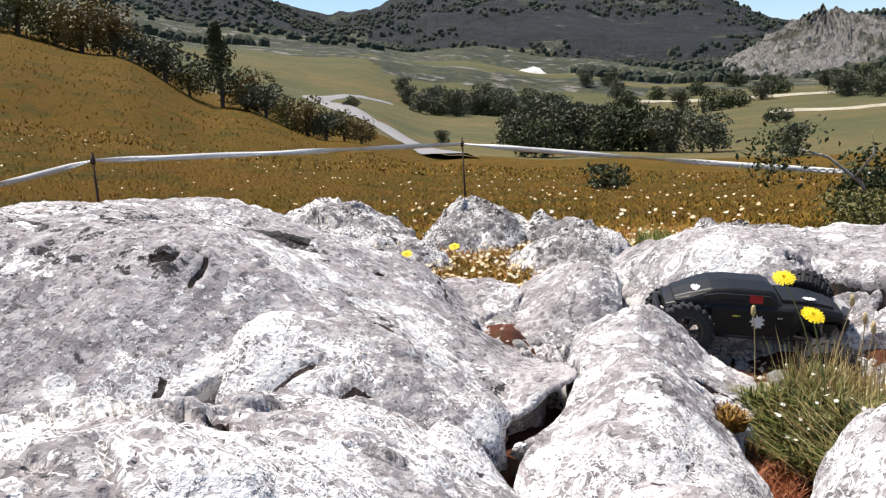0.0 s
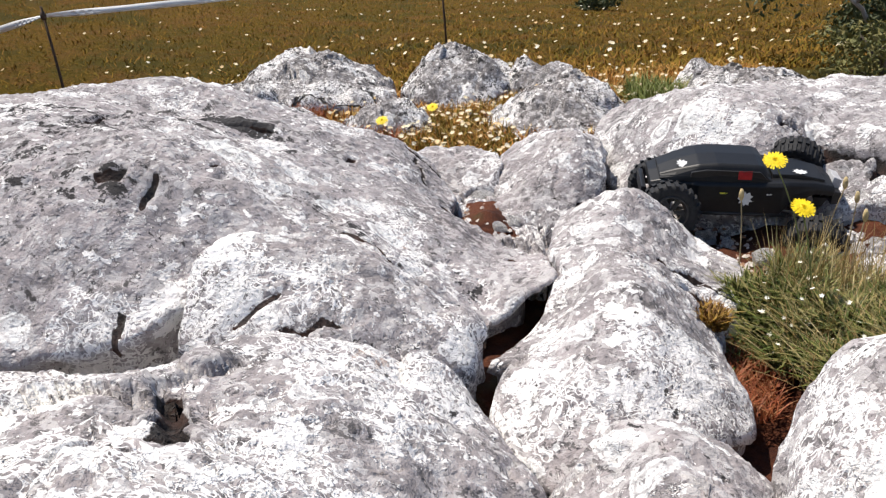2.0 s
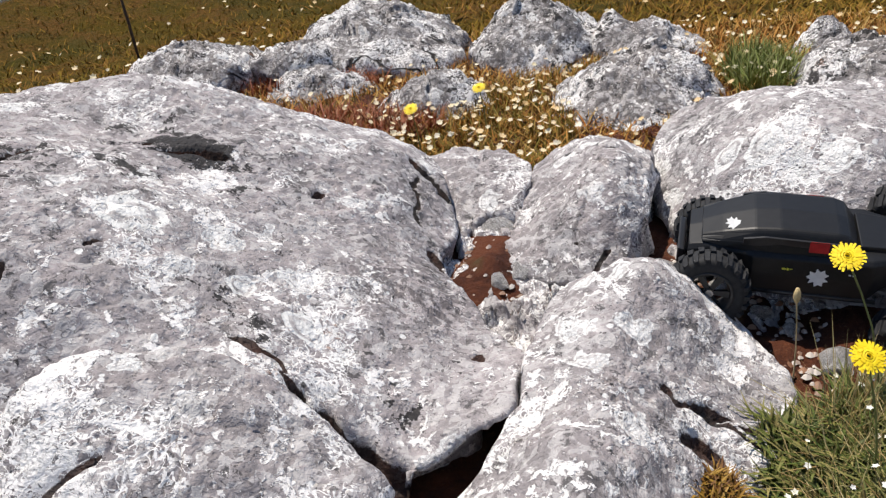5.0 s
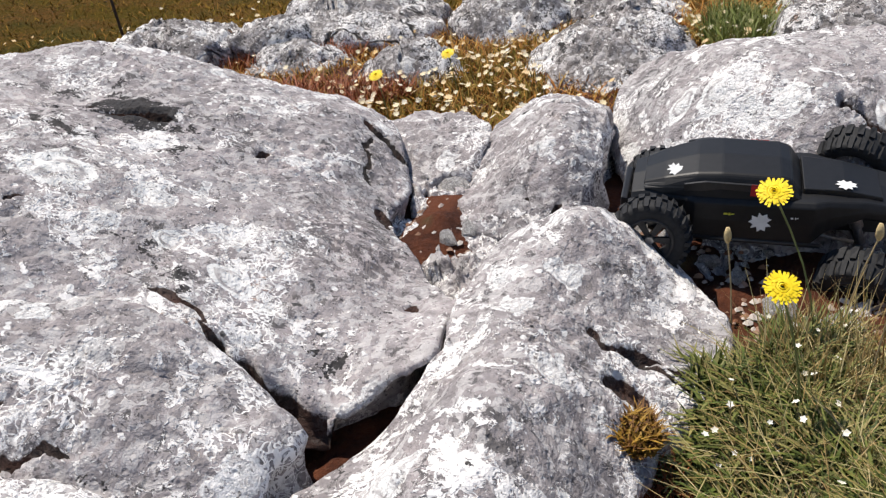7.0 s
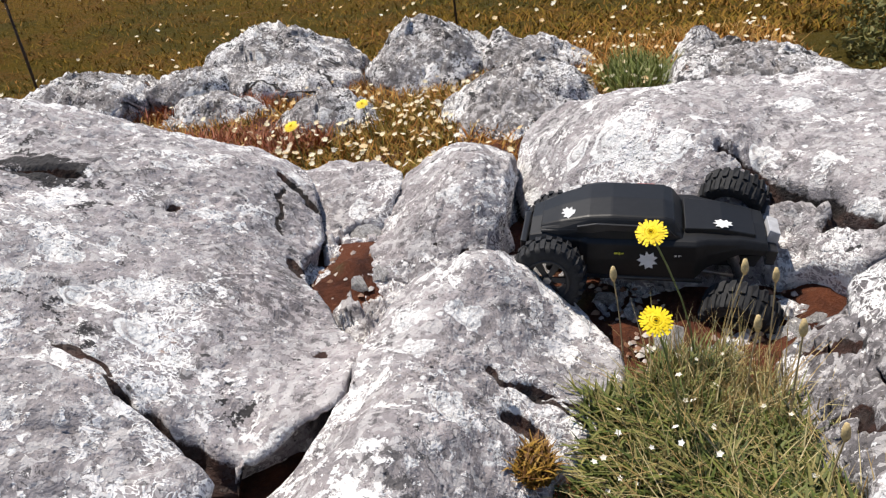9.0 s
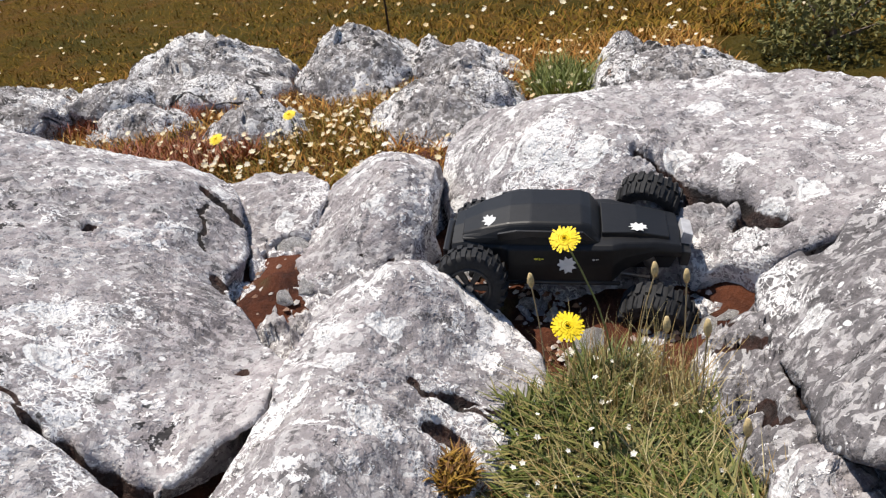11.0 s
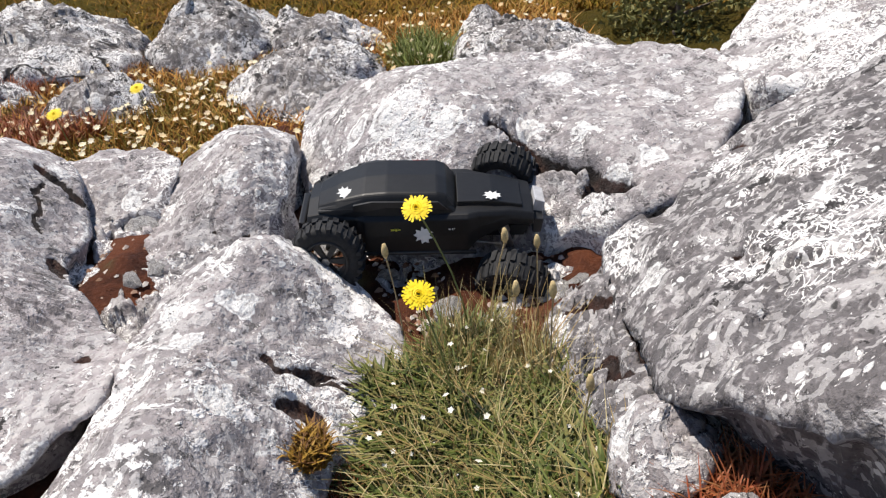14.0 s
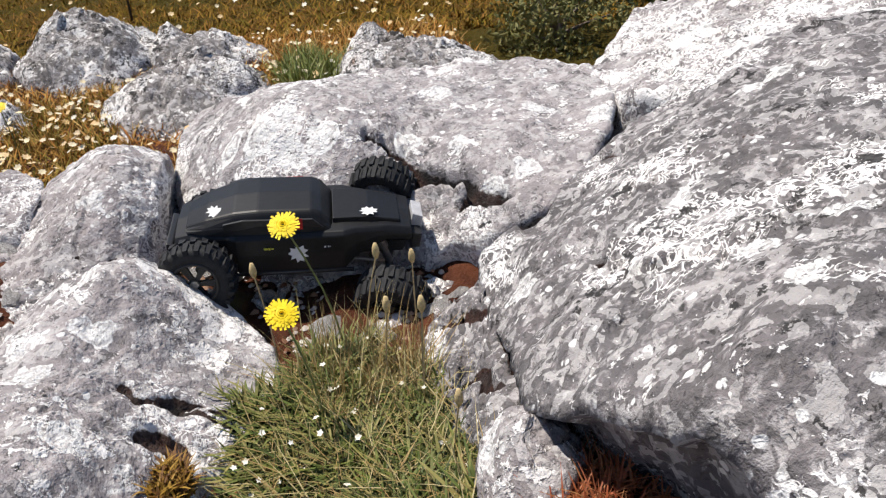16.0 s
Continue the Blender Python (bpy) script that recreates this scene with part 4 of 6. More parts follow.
# ---- plants ----
STRAW = blade_material("dry_grass", (0.42, 0.31, 0.13), (0.30, 0.20, 0.075), (0.50, 0.42, 0.22), (0.26, 0.22, 0.07), (0.36, 0.22, 0.09))
GREEN = blade_material("green_grass", (0.085, 0.115, 0.022), (0.17, 0.185, 0.04), (0.03, 0.045, 0.01), (0.30, 0.25, 0.09), (0.105, 0.14, 0.03), (0.055, 0.075, 0.016), (0.24, 0.23, 0.075))
RUST = blade_material("rusty_grass", (0.40, 0.17, 0.04), (0.48, 0.25, 0.06), (0.30, 0.11, 0.03), (0.50, 0.34, 0.12), (0.28, 0.17, 0.04), rough=0.85, spec=0.1)
MEADOW_BLADES = blade_material("meadow_grass", (0.20, 0.125, 0.02), (0.26, 0.14, 0.026), (0.125, 0.105, 0.016), (0.30, 0.14, 0.038), (0.17, 0.125, 0.02), rough=0.95, spec=0.05)
OLIVE = blade_material("olive_herbs", (0.17, 0.14, 0.025), (0.26, 0.19, 0.04), (0.10, 0.085, 0.018), (0.36, 0.20, 0.05), (0.24, 0.12, 0.025), rough=0.85, spec=0.1)
FRESH = blade_material("fresh_grass", (0.15, 0.19, 0.035), (0.22, 0.24, 0.06), (0.08, 0.11, 0.02), (0.28, 0.25, 0.08))
PETAL_Y = blade_material("yellow_petals", (0.86, 0.62, 0.01), (0.90, 0.70, 0.02), (0.80, 0.55, 0.01))
PETAL_W = blade_material("white_petals", (0.78, 0.77, 0.70), (0.7, 0.66, 0.52), (0.8, 0.78, 0.68))
PETAL_C = blade_material("faded_petals", (0.72, 0.60, 0.36), (0.78, 0.70, 0.50), (0.66, 0.45, 0.20), (0.75, 0.72, 0.6))
STEM = plain("green_stem", (0.17, 0.19, 0.06), 0.6)
DRY_STEM = plain("dry_stem", (0.40, 0.31, 0.17), 0.7)
BUD = plain("straw_bud", (0.52, 0.40, 0.20), 0.8, bump=0.002, scale=300)
LEAF_DARK = blade_material("dark_leaves", (0.05, 0.07, 0.025), (0.075, 0.09, 0.035), (0.04, 0.052, 0.02), (0.10, 0.11, 0.045))
LEAF_OLIVE = blade_material("olive_leaves", (0.15, 0.15, 0.045), (0.20, 0.175, 0.055), (0.10, 0.11, 0.03), (0.23, 0.185, 0.06))
LEAF_GREY = blade_material("grey_green_leaves", (0.10, 0.108, 0.062), (0.135, 0.14, 0.085), (0.07, 0.08, 0.045), (0.16, 0.155, 0.095))
LEAF_RUST = blade_material("russet_leaves", (0.19, 0.13, 0.04), (0.23, 0.16, 0.045), (0.14, 0.11, 0.04), (0.16, 0.10, 0.035))
BARK = plain("bark", (0.12, 0.095, 0.075), 0.9, scale=25, bump=0.01)
DEAD_WOOD = plain("weathered_dead_wood", (0.36, 0.33, 0.30), 0.85, scale=40, bump=0.004)


def height_at(x, y):
    return float(land(np.array([x]), np.array([y]))[0])


def blades(spots, rng, low, high, width, lean, curl=0.5):
    """Tapered, bent blades: three quads and a tip each."""
    n = len(spots)
    base = np.array(spots, float)
    a = rng.uniform(0, 2 * np.pi, n)
    h = rng.uniform(low, high, n)
    w = rng.uniform(0.6, 1.2, n) * width
    tilt = rng.uniform(0.05, 1.0, n) * lean
    d = np.c_[np.cos(a), np.sin(a)]
    side = np.c_[-np.sin(a), np.cos(a)]
    verts = np.zeros((n, 7, 3))
    for k, t in enumerate((0.0, 0.4, 0.75, 1.0)):
        off = h * (tilt * t + curl * tilt * t * t)
        z = h * t * (1 - 0.25 * curl * tilt * t)
        p = np.c_[base[:, 0] + d[:, 0] * off, base[:, 1] + d[:, 1] * off, base[:, 2] + z]
        if k == 3:
            verts[:, 6] = p
        else:
            ww = (w * (1 - 0.3 * k))[:, None] * side * 0.5
            verts[:, 2 * k, :2], verts[:, 2 * k + 1, :2] = p[:, :2] - ww, p[:, :2] + ww
            verts[:, 2 * k, 2] = verts[:, 2 * k + 1, 2] = p[:, 2]
    faces = []
    for i in range(n):
        o = 7 * i
        faces += [(o, o + 1, o + 3, o + 2), (o + 2, o + 3, o + 5, o + 4), (o + 4, o + 5, o + 6)]
    return verts.reshape(-1, 3), faces, verts[:, 6]


def rosettes(tips, rng, size, petals=7, tilt=0.6):
    """Small open flowers, each a ring of petals in one loose piece."""
    verts, faces = [], []
    for t in tips:
        nrm = Vector((rng.uniform(-tilt, tilt), rng.uniform(-tilt, tilt) - 0.25, 1)).normalized()
        q = nrm.to_track_quat("Z", "Y").to_matrix()
        s = size * rng.uniform(0.7, 1.25)
        o = len(verts)
        verts.append(tuple(t))
        m = petals * 2
        for k in range(m):
            f = s * (1.0 if k % 2 else 0.62) * rng.uniform(0.85, 1.1)
            v = q @ Vector((f * math.cos(k / m * 6.2832), f * math.sin(k / m * 6.2832), 0.2 * s))
            verts.append((t[0] + v.x, t[1] + v.y, t[2] + v.z))
        faces += [(o, o + 1 + k, o + 1 + (k + 1) % m) for k in range(m)]
    return verts, faces


def scatter(n, rng, x0, x1, y0, y1, keep=None):
    xs, ys = rng.uniform(x0, x1, 3 * n), rng.uniform(y0, y1, 3 * n)
    if keep is not None:
        ok = keep(xs, ys)
        xs, ys = xs[ok], ys[ok]
    xs, ys = xs[:n], ys[:n]
    zs = land(xs, ys)
    return np.c_[xs, ys, zs]


def tube(bm, points, radii, sides=7):
    """A tapered tube along points, added to bm."""
    rings = []
    pts = [Vector(p) for p in points]
    for i, p in enumerate(pts):
        d = (pts[min(i + 1, len(pts) - 1)] - pts[max(i - 1, 0)]).normalized()
        q = d.to_track_quat("Z", "Y").to_matrix()
        rings.append([bm.verts.new(p + q @ Vector((radii[i] * math.cos(k / sides * 6.2832), radii[i] * math.sin(k / sides * 6.2832), 0))) for k in range(sides)])
    for a, b in zip(rings, rings[1:]):
        for k in range(sides):
            bm.faces.new((a[k], a[(k + 1) % sides], b[(k + 1) % sides], b[k]))
    bm.faces.new(rings[0][::-1])
    bm.faces.new(rings[-1])
    return bm


def grass_patch(name, spots, seed, low, high, width, lean, material, label, kind="stuff", category="grass", parent=None):
    rng = np.random.default_rng(seed)
    v, f, tips = blades(spots, rng, low, high, width, lean)
    ob = new(name, mesh_of(name, v, f, material, False))
    if parent:
        ob.parent = parent
        tagged(ob, kind="stuff")
    else:
        tagged(ob, label, category, kind=kind)
    return ob, tips


# the tuft beside the pointed rock
rng = np.random.default_rng(5)


def clump_spots(cx, cy, rx, ry, n, rng, turn=0.0):
    a, r = rng.uniform(0, 6.2832, n), np.sqrt(rng.uniform(0, 1, n))
    u, v = rx * r * np.cos(a), ry * r * np.sin(a)
    c, s = math.cos(turn), math.sin(turn)
    x, y = cx + u * c - v * s, cy + u * s + v * c
    return np.c_[x, y, land(x, y)]


tuft = empty("grass_tuft", pose(0, 0, 0), "dense green and straw-coloured grass tuft between rocks", "grass")
nests = clump_spots(0.725, 1.38, 0.15, 0.25, 62, rng)
heart = np.concatenate([clump_spots(cx_, cy_, 0.035, 0.035, 170, rng) + np.array([0, 0, rng.uniform(0.0, 0.055)]) for cx_, cy_, _ in nests])
g1, tips1 = grass_patch("green_blade", heart, 6, 0.016, 0.046, 0.0072, 1.5, GREEN, "", parent=tuft)
tall = clump_spots(0.765, 1.55, 0.11, 0.1, 420, rng)
tall[:, 2] += 0.03
g2, tips2 = grass_patch("dry_stalk", tall, 7, 0.05, 0.14, 0.0022, 0.5, STRAW, "", parent=tuft)
wild = clump_spots(0.76, 1.36, 0.16, 0.25, 2000, rng)
wild[:, 2] += 0.03
g3, tips3 = grass_patch("straw_blade", wild, 8, 0.03, 0.085, 0.003, 1.2, STRAW, "", parent=tuft)
pick = tips1[rng.permutation(len(tips1))[:64]] + np.array([0, 0, 0.012])
v, f = rosettes(pick, random.Random(4), 0.0046, 5)
tagged(part_data("white_bloom", v, f, PETAL_W, tuft, "", False), kind="stuff")


def hawkbit(x, y, z, foot, size, seed):
    """A yellow composite flower on a bent stem."""
    rng = random.Random(seed)
    ob = empty("yellow_flower", pose(foot[0], foot[1], foot[2]), "bright yellow hawkbit flower on a thin bent stem", "flower", "yellow flowers")
    top = Vector((x - foot[0], y - foot[1], z - foot[2]))
    bm = bmesh.new()
    bend = Vector((-0.25 * top.x, -0.25 * top.y, 0))
    pts = [top * t + bend * math.sin(t * 3.14) for t in (0, 0.2, 0.4, 0.6, 0.8, 1.0)]
    tube(bm, pts, [0.0017, 0.0016, 0.0015, 0.0014, 0.0014, 0.0016])
    part("stem", bm, STEM, ob)
    nrm = Vector((rng.uniform(-0.15, 0.15), -0.55, 1)).normalized()
    q = nrm.to_track_quat("Z", "Y").to_matrix()
    verts, faces = [], []
    for ring, (count, r, lift) in enumerate(((26, 1.0, 0.10), (24, 0.82, 0.28), (18, 0.58, 0.42), (14, 0.36, 0.5), (8, 0.2, 0.6))):
        for k in range(count):
            a = (k + 0.5 * (ring % 2) + rng.uniform(-0.2, 0.2)) / count * 6.2832
            rr = r * size * rng.uniform(0.9, 1.08)
            w = size * 0.085
            o = len(verts)
            for rad, half, up in ((0.12 * size, w * 0.5, 0.0), (rr * 0.7, w, lift * 0.35 * size), (rr, w * 0.75, lift * 0.3 * size)):
                for sgn in (-1, 1):
                    p = q @ Vector((rad * math.cos(a) - sgn * half * math.sin(a), rad * math.sin(a) + sgn * half * math.cos(a), up + 0.12 * size))
                    verts.append(tuple(top + p))
            faces += [(o, o + 1, o + 3, o + 2), (o + 2, o + 3, o + 5, o + 4)]
    part_data("petals", verts, faces, PETAL_Y, ob, "", False)
    bm = bmesh.new()
    tube(bm, [top - q @ Vector((0, 0, size * 0.35)), top - q @ Vector((0, 0, size * 0.1)), top + q @ Vector((0, 0, size * 0.02))], [size * 0.12, size * 0.3, size * 0.2], 9)
    part("calyx", bm, STEM, ob, smooth=True)
    return ob


hawkbit(0.686, 1.638, 0.708, (0.75, 1.62, 0.45), 0.0235, 1)
hawkbit(0.677, 1.446, 0.678, (0.71, 1.45, 0.45), 0.022, 2)
hawkbit(-0.27, 2.70, 0.60, (-0.26, 2.71, 0.43), 0.022, 3)
hawkbit(-0.12, 2.95, 0.58, (-0.11, 2.96, 0.42), 0.022, 4)


def bud_stalk(x, y, z, dx, seed):
    ob = empty("bud_stalk", pose(x, y, z), "dry flower stalk with a closed straw-coloured bud", "plant", "bud stalks")
    zt = 0.60 + 0.03 * (seed % 3) - z
    bm = bmesh.new()
    pts = [Vector((dx * t * t, -0.02 * t, zt * t)) for t in (0, 0.25, 0.5, 0.75, 1.0)]
    tube(bm, pts, [0.0014, 0.0013, 0.0012, 0.0011, 0.0013], 6)
    part("stem", bm, DRY_STEM, ob)
    bm = bmesh.new()
    e = pts[-1]
    tube(bm, [e + Vector((0, 0, -0.004)), e + Vector((0, 0, 0.003)), e + Vector((0, 0, 0.012)), e + Vector((0, 0, 0.02))], [0.0025, 0.0055, 0.005, 0.0025], 8)
    part("bud", bm, BUD, ob, smooth=True)
    return ob


for k, (x, y, dx) in enumerate(((0.80, 1.52, 0.01), (0.845, 1.46, 0.005), (0.86, 1.34, 0.01), (0.64, 1.67, -0.01), (0.78, 1.62, 0.03), (0.87, 1.70, 0.0))):
    bud_stalk(x, y, 0.45, dx, k + 1)

# dry herbs and flowers behind the rocks
rng = np.random.default_rng(15)
behind = lambda x, y: (y > 2.54 + 0.06 * np.sin(9 * x)) & (y < 4.5) & (np.abs(x + 0.1) < 1.5)
spots = scatter(26000, rng, -1.6, 1.4, 2.48, 4.5, behind)
herbs, tips = grass_patch("dry_herbs", spots, 16, 0.012, 0.055, 0.007, 1.3, RUST, "rusty dry herbs and thin grass on red soil", category="dry grass")
spots = scatter(5200, rng, -0.7, 0.9, 2.5, 3.7, lambda x, y: fbm(np.c_[x, y, 0 * x], 3.0, 2, 0.5, 77) > 0.0)
herbs2, tipsb = grass_patch("dry_herbs", spots, 17, 0.02, 0.065, 0.006, 1.1, OLIVE, "olive green herbs between the rocks", category="herbs")
sel = np.r_[tips[rng.permutation(len(tips))[:620]], tipsb[rng.permutation(len(tipsb))[:330]]] + np.array([0, 0, 0.012])
v, f = rosettes(sel, random.Random(6), 0.0115, 7)
tagged(new("faded_daisies", mesh_of("faded_daisies", v, f, PETAL_C, False)), "small faded cream daisies scattered among dry herbs", "flowers", kind="stuff")
spots = clump_spots(0.76, 3.4, 0.11, 0.25, 1500, rng)
grass_patch("fresh_grass", spots, 18, 0.04, 0.12, 0.007, 0.9, FRESH, "fresh green grass clump between rocks", category="grass")

# meadow: short grass, denser near the rocks
rng = np.random.default_rng(21)
d = 4.4 + 16 * rng.uniform(0, 1, 42000) ** 1.8
a = np.radians(rng.uniform(-42, 34, 42000))
xs, ys = d * np.sin(a), d * np.cos(a)
spots = np.c_[xs, ys, land(xs, ys)]
grass_patch("meadow_grass", spots, 22, 0.015, 0.05, 0.012, 1.5, MEADOW_BLADES, "dry yellow-green meadow grass", category="grass")
far_d = 15 + 40 * rng.uniform(0, 1, 16000) ** 1.2
far_a = np.radians(rng.uniform(-44, 34, 16000))
xs, ys = far_d * np.sin(far_a), far_d * np.cos(far_a)
grass_patch("meadow_grass", np.c_[xs, ys, land(xs, ys)], 24, 0.03, 0.08, 0.035, 1.5, MEADOW_BLADES, "dry yellow-green grass tussocks on the slope", category="grass")
d = 4.6 + 14 * rng.uniform(0, 1, 520) ** 1.3
a = np.radians(rng.uniform(-38, 30, 520))
xs, ys = d * np.sin(a), d * np.cos(a)
v, f = rosettes(np.c_[xs, ys, land(xs, ys) + 0.08], random.Random(8), 0.018, 6)
tagged(new("meadow_flowers", mesh_of("meadow_flowers", v, f, PETAL_C, False)), "pale daisies dotted over the meadow", "flowers", kind="stuff")


def leaves(points, rng, size, spread=1.0):
    """Loose little leaves, folded along the middle."""
    n = len(points)
    p = np.array(points, float)
    u = rng.normal(size=(n, 3))
    u /= np.linalg.norm(u, axis=1)[:, None]
    w = np.cross(u, rng.normal(size=(n, 3)))
    w /= np.linalg.norm(w, axis=1)[:, None]
    s = (size * rng.uniform(0.6, 1.3, n))[:, None]
    c = np.cross(u, w) * s * 0.15
    verts = np.stack([p - u * s, p + w * s * 0.45 + c, p + u * s, p - w * s * 0.45 + c], 1).reshape(-1, 3)
    faces = []
    for i in range(n):
        o = 4 * i
        faces += [(o, o + 1, o + 2), (o, o + 2, o + 3)]
    return verts, faces


def bush(name, m, width, tall, leaf, material, label, seed, count=1500, lobes=8, trunk=0.25, shape="round", category="bush", group=""):
    """Trunk, limbs and a ragged crown of small leaves."""
    rng = np.random.default_rng(seed)
    ob = empty(name, m, label, category, group)
    bm = bmesh.new()
    tube(bm, [(0, 0, -0.05 * tall), (0.02 * width, 0, 0.3 * tall), (0, 0.03 * width, 0.7 * tall)], [0.035 * width + 0.02 * tall * trunk, 0.03 * width, 0.008 * width], 8)
    part("trunk", bm, BARK, ob)
    pts = []
    for k in range(lobes):
        a = rng.uniform(0, 6.2832)
        if shape == "cone":
            t = (k + 0.5) / lobes
            c = np.array([math.cos(a) * width * 0.30 * (1 - t) , math.sin(a) * width * 0.30 * (1 - t), tall * (trunk + (1 - trunk) * t * 0.95)])
            rad = np.array([width * (0.36 * (1 - t) + 0.07)] * 2 + [tall * 0.12])
        else:
            r = width * 0.5 * rng.uniform(0.15, 0.68)
            c = np.array([math.cos(a) * r, math.sin(a) * r, tall * rng.uniform(trunk + 0.12, 0.78)])
            rad = np.array([width * rng.uniform(0.17, 0.3)] * 2 + [tall * rng.uniform(0.15, 0.27)])
        bm = bmesh.new()
        tube(bm, [(0, 0, c[2] * 0.45), tuple(c * 0.6 + np.array([0, 0, c[2] * 0.2])), tuple(c)], [0.014 * width, 0.01 * width, 0.004 * width], 5)
        part("limb", bm, BARK, ob)
        m_ = count // lobes
        q = rng.normal(size=(m_, 3))
        q /= np.linalg.norm(q, axis=1)[:, None]
        q = q * rng.uniform(0.55, 1.1, (m_, 1)) * rad + c
        pts.append(q)
    pts = np.concatenate(pts)
    pts = pts[pts[:, 2] > 0.0]
    v, f = leaves(pts, rng, leaf)
    part_data("crown", v, f, material, ob, "", False)
    return ob


# the shrub with the dead branch, at the meadow's edge
shrub = bush("shrub", pose(2.3, 4.75, 0.25), 0.85, 0.55, 0.022, LEAF_DARK, "dark leafy shrub with bare grey dead branches", 31, 3600, 12, 0.05, category="shrub")
for pts, r in (([(-0.1, -0.1, 0.1), (-0.25, -0.15, 0.35), (-0.42, -0.12, 0.5), (-0.6, -0.1, 0.56)], 0.016), ([(-0.28, -0.15, 0.38), (-0.2, -0.2, 0.52), (-0.22, -0.2, 0.64)], 0.009), ([(0.1, -0.1, 0.2), (0.25, -0.15, 0.5), (0.3, -0.2, 0.75)], 0.01), ([(0.0, -0.2, 0.2), (0.05, -0.25, 0.5), (-0.02, -0.25, 0.7)], 0.008)):
    bm = bmesh.new()
    tube(bm, pts, [r * (1 - 0.75 * k / (len(pts) - 1)) for k in range(len(pts))], 7)
    part("dead_branch", bm, DEAD_WOOD, shrub, "bare grey dead branch", True)
sprig_rng = np.random.default_rng(33)
v, f = leaves(sprig_rng.normal(size=(420, 3)) * np.array([0.11, 0.07, 0.09]) + np.array([-0.68, -0.1, 0.55]), sprig_rng, 0.02)
tagged(part_data("leafy_spray", v, f, LEAF_DARK, shrub, "", False), kind="stuff")
bush("shrub", pose(1.72, 3.55, 0.40), 0.62, 0.30, 0.014, LEAF_OLIVE, "low olive-green shrub behind the slabs", 35, 2600, 10, 0.0, category="shrub")
bush("shrub", pose(2.45, 3.9, 0.3), 0.8, 0.42, 0.02, LEAF_DARK, "dark shrub at the edge of the rocks", 37, 2200, 10, 0.0, category="shrub")
bush("shrub", pose(1.55, 12.0, height_at(1.55, 12.0)), 0.95, 0.45, 0.04, LEAF_DARK, "small dark shrub alone in the meadow", 39, 700, 8, 0.0, category="shrub")

# yellow moss by the pointed rock
rng = np.random.default_rng(44)
spots = clump_spots(0.512, 1.375, 0.028, 0.03, 900, rng)
spots[:, 2] = 0.488 + rng.uniform(0.0, 0.025, len(spots))
MOSS = blade_material("orange_moss", (0.24, 0.125, 0.02), (0.32, 0.19, 0.028), (0.15, 0.065, 0.016), (0.11, 0.05, 0.016))
grass_patch("moss_cushion", spots, 45, 0.008, 0.022, 0.005, 1.2, MOSS, "orange-yellow moss cushion at a rock's foot", kind="", category="moss")
RED_MOSS = blade_material("red_moss", (0.26, 0.06, 0.025), (0.33, 0.10, 0.035), (0.18, 0.05, 0.02), (0.36, 0.17, 0.07))
spots = np.r_[clump_spots(-0.62, 2.95, 0.36, 0.17, 2600, rng), clump_spots(-1.0, 3.55, 0.35, 0.12, 1200, rng)]
grass_patch("red_moss", spots, 46, 0.03, 0.085, 0.008, 1.0, RED_MOSS, "rust-red moss carpet between rocks", category="moss")
spots = np.r_[clump_spots(0.80, 1.14, 0.06, 0.1, 500, rng), clump_spots(0.95, 1.10, 0.10, 0.12, 1100, rng), clump_spots(0.545, 1.28, 0.05, 0.12, 900, rng) + np.array([0, 0, 0.03])]
grass_patch("dry_litter", spots, 47, 0.015, 0.04, 0.003, 1.2, RED_MOSS, "dry reddish plant litter on the soil", category="litter")

# stones lying in the red soil
STONE = rock_material("pale_stone", (0.52, 0.49, 0.46), 0.9, 0.1, 0.6, 0.0)
stone_rng = random.Random(71)


def stone_data(seed, flat=0.5):
    bm = bmesh.new()
    bmesh.ops.create_icosphere(bm, subdivisions=2, radius=1.0)
    r = random.Random(seed)
    cuts = [(Vector((r.uniform(-1, 1), r.uniform(-1, 1), r.uniform(-1, 1))).normalized(), r.uniform(0.45, 0.8)) for _ in range(7)]
    for v in bm.verts:
        for nrm, d in cuts:
            over = v.co.dot(nrm) - d
            if over > 0:
                v.co -= nrm * over
        v.co.z *= flat
    me = bpy.data.meshes.new("stone")
    bm.to_mesh(me)
    bm.free()
    me.materials.append(STONE)
    return me


stone_meshes = [stone_data(80 + k, 0.35 + 0.1 * (k % 4)) for k in range(8)]
PLACES = [(0.43, 2.06, 0.04), (0.49, 2.0, 0.028), (0.62, 1.89, 0.03), (0.66, 1.84, 0.022), (0.05, 2.29, 0.05), (0.13, 1.91, 0.028), (0.55, 1.96, 0.035), (0.72, 1.93, 0.03), (0.83, 1.82, 0.03),
          (0.93, 1.76, 0.034), (1.02, 1.73, 0.026), (0.08, 2.16, 0.05), (0.16, 1.96, 0.034), (0.46, 2.16, 0.03), (0.42, 1.96, 0.03), (0.64, 1.98, 0.03), (0.9, 1.76, 0.028), (0.96, 1.79, 0.03), (0.5, 2.08, 0.03), (0.45, 1.94, 0.022), (1.0, 1.82, 0.02), (0.8, 1.71, 0.04), (0.72, 1.75, 0.045)]
for k, (x, y, s) in enumerate(PLACES):
    st = new("stone", stone_meshes[k % 8])
    st.matrix_world = pose(x, y, height_at(x, y) + 0.1 * s, stone_rng.uniform(-12, 12), stone_rng.uniform(-12, 12), stone_rng.uniform(0, 360)) @ Matrix.Diagonal((s, s * 0.75, s, 1))
    tagged(st, "pale angular limestone piece half sunk in red soil", "stone", "stones in the soil")
verts, faces = [], []
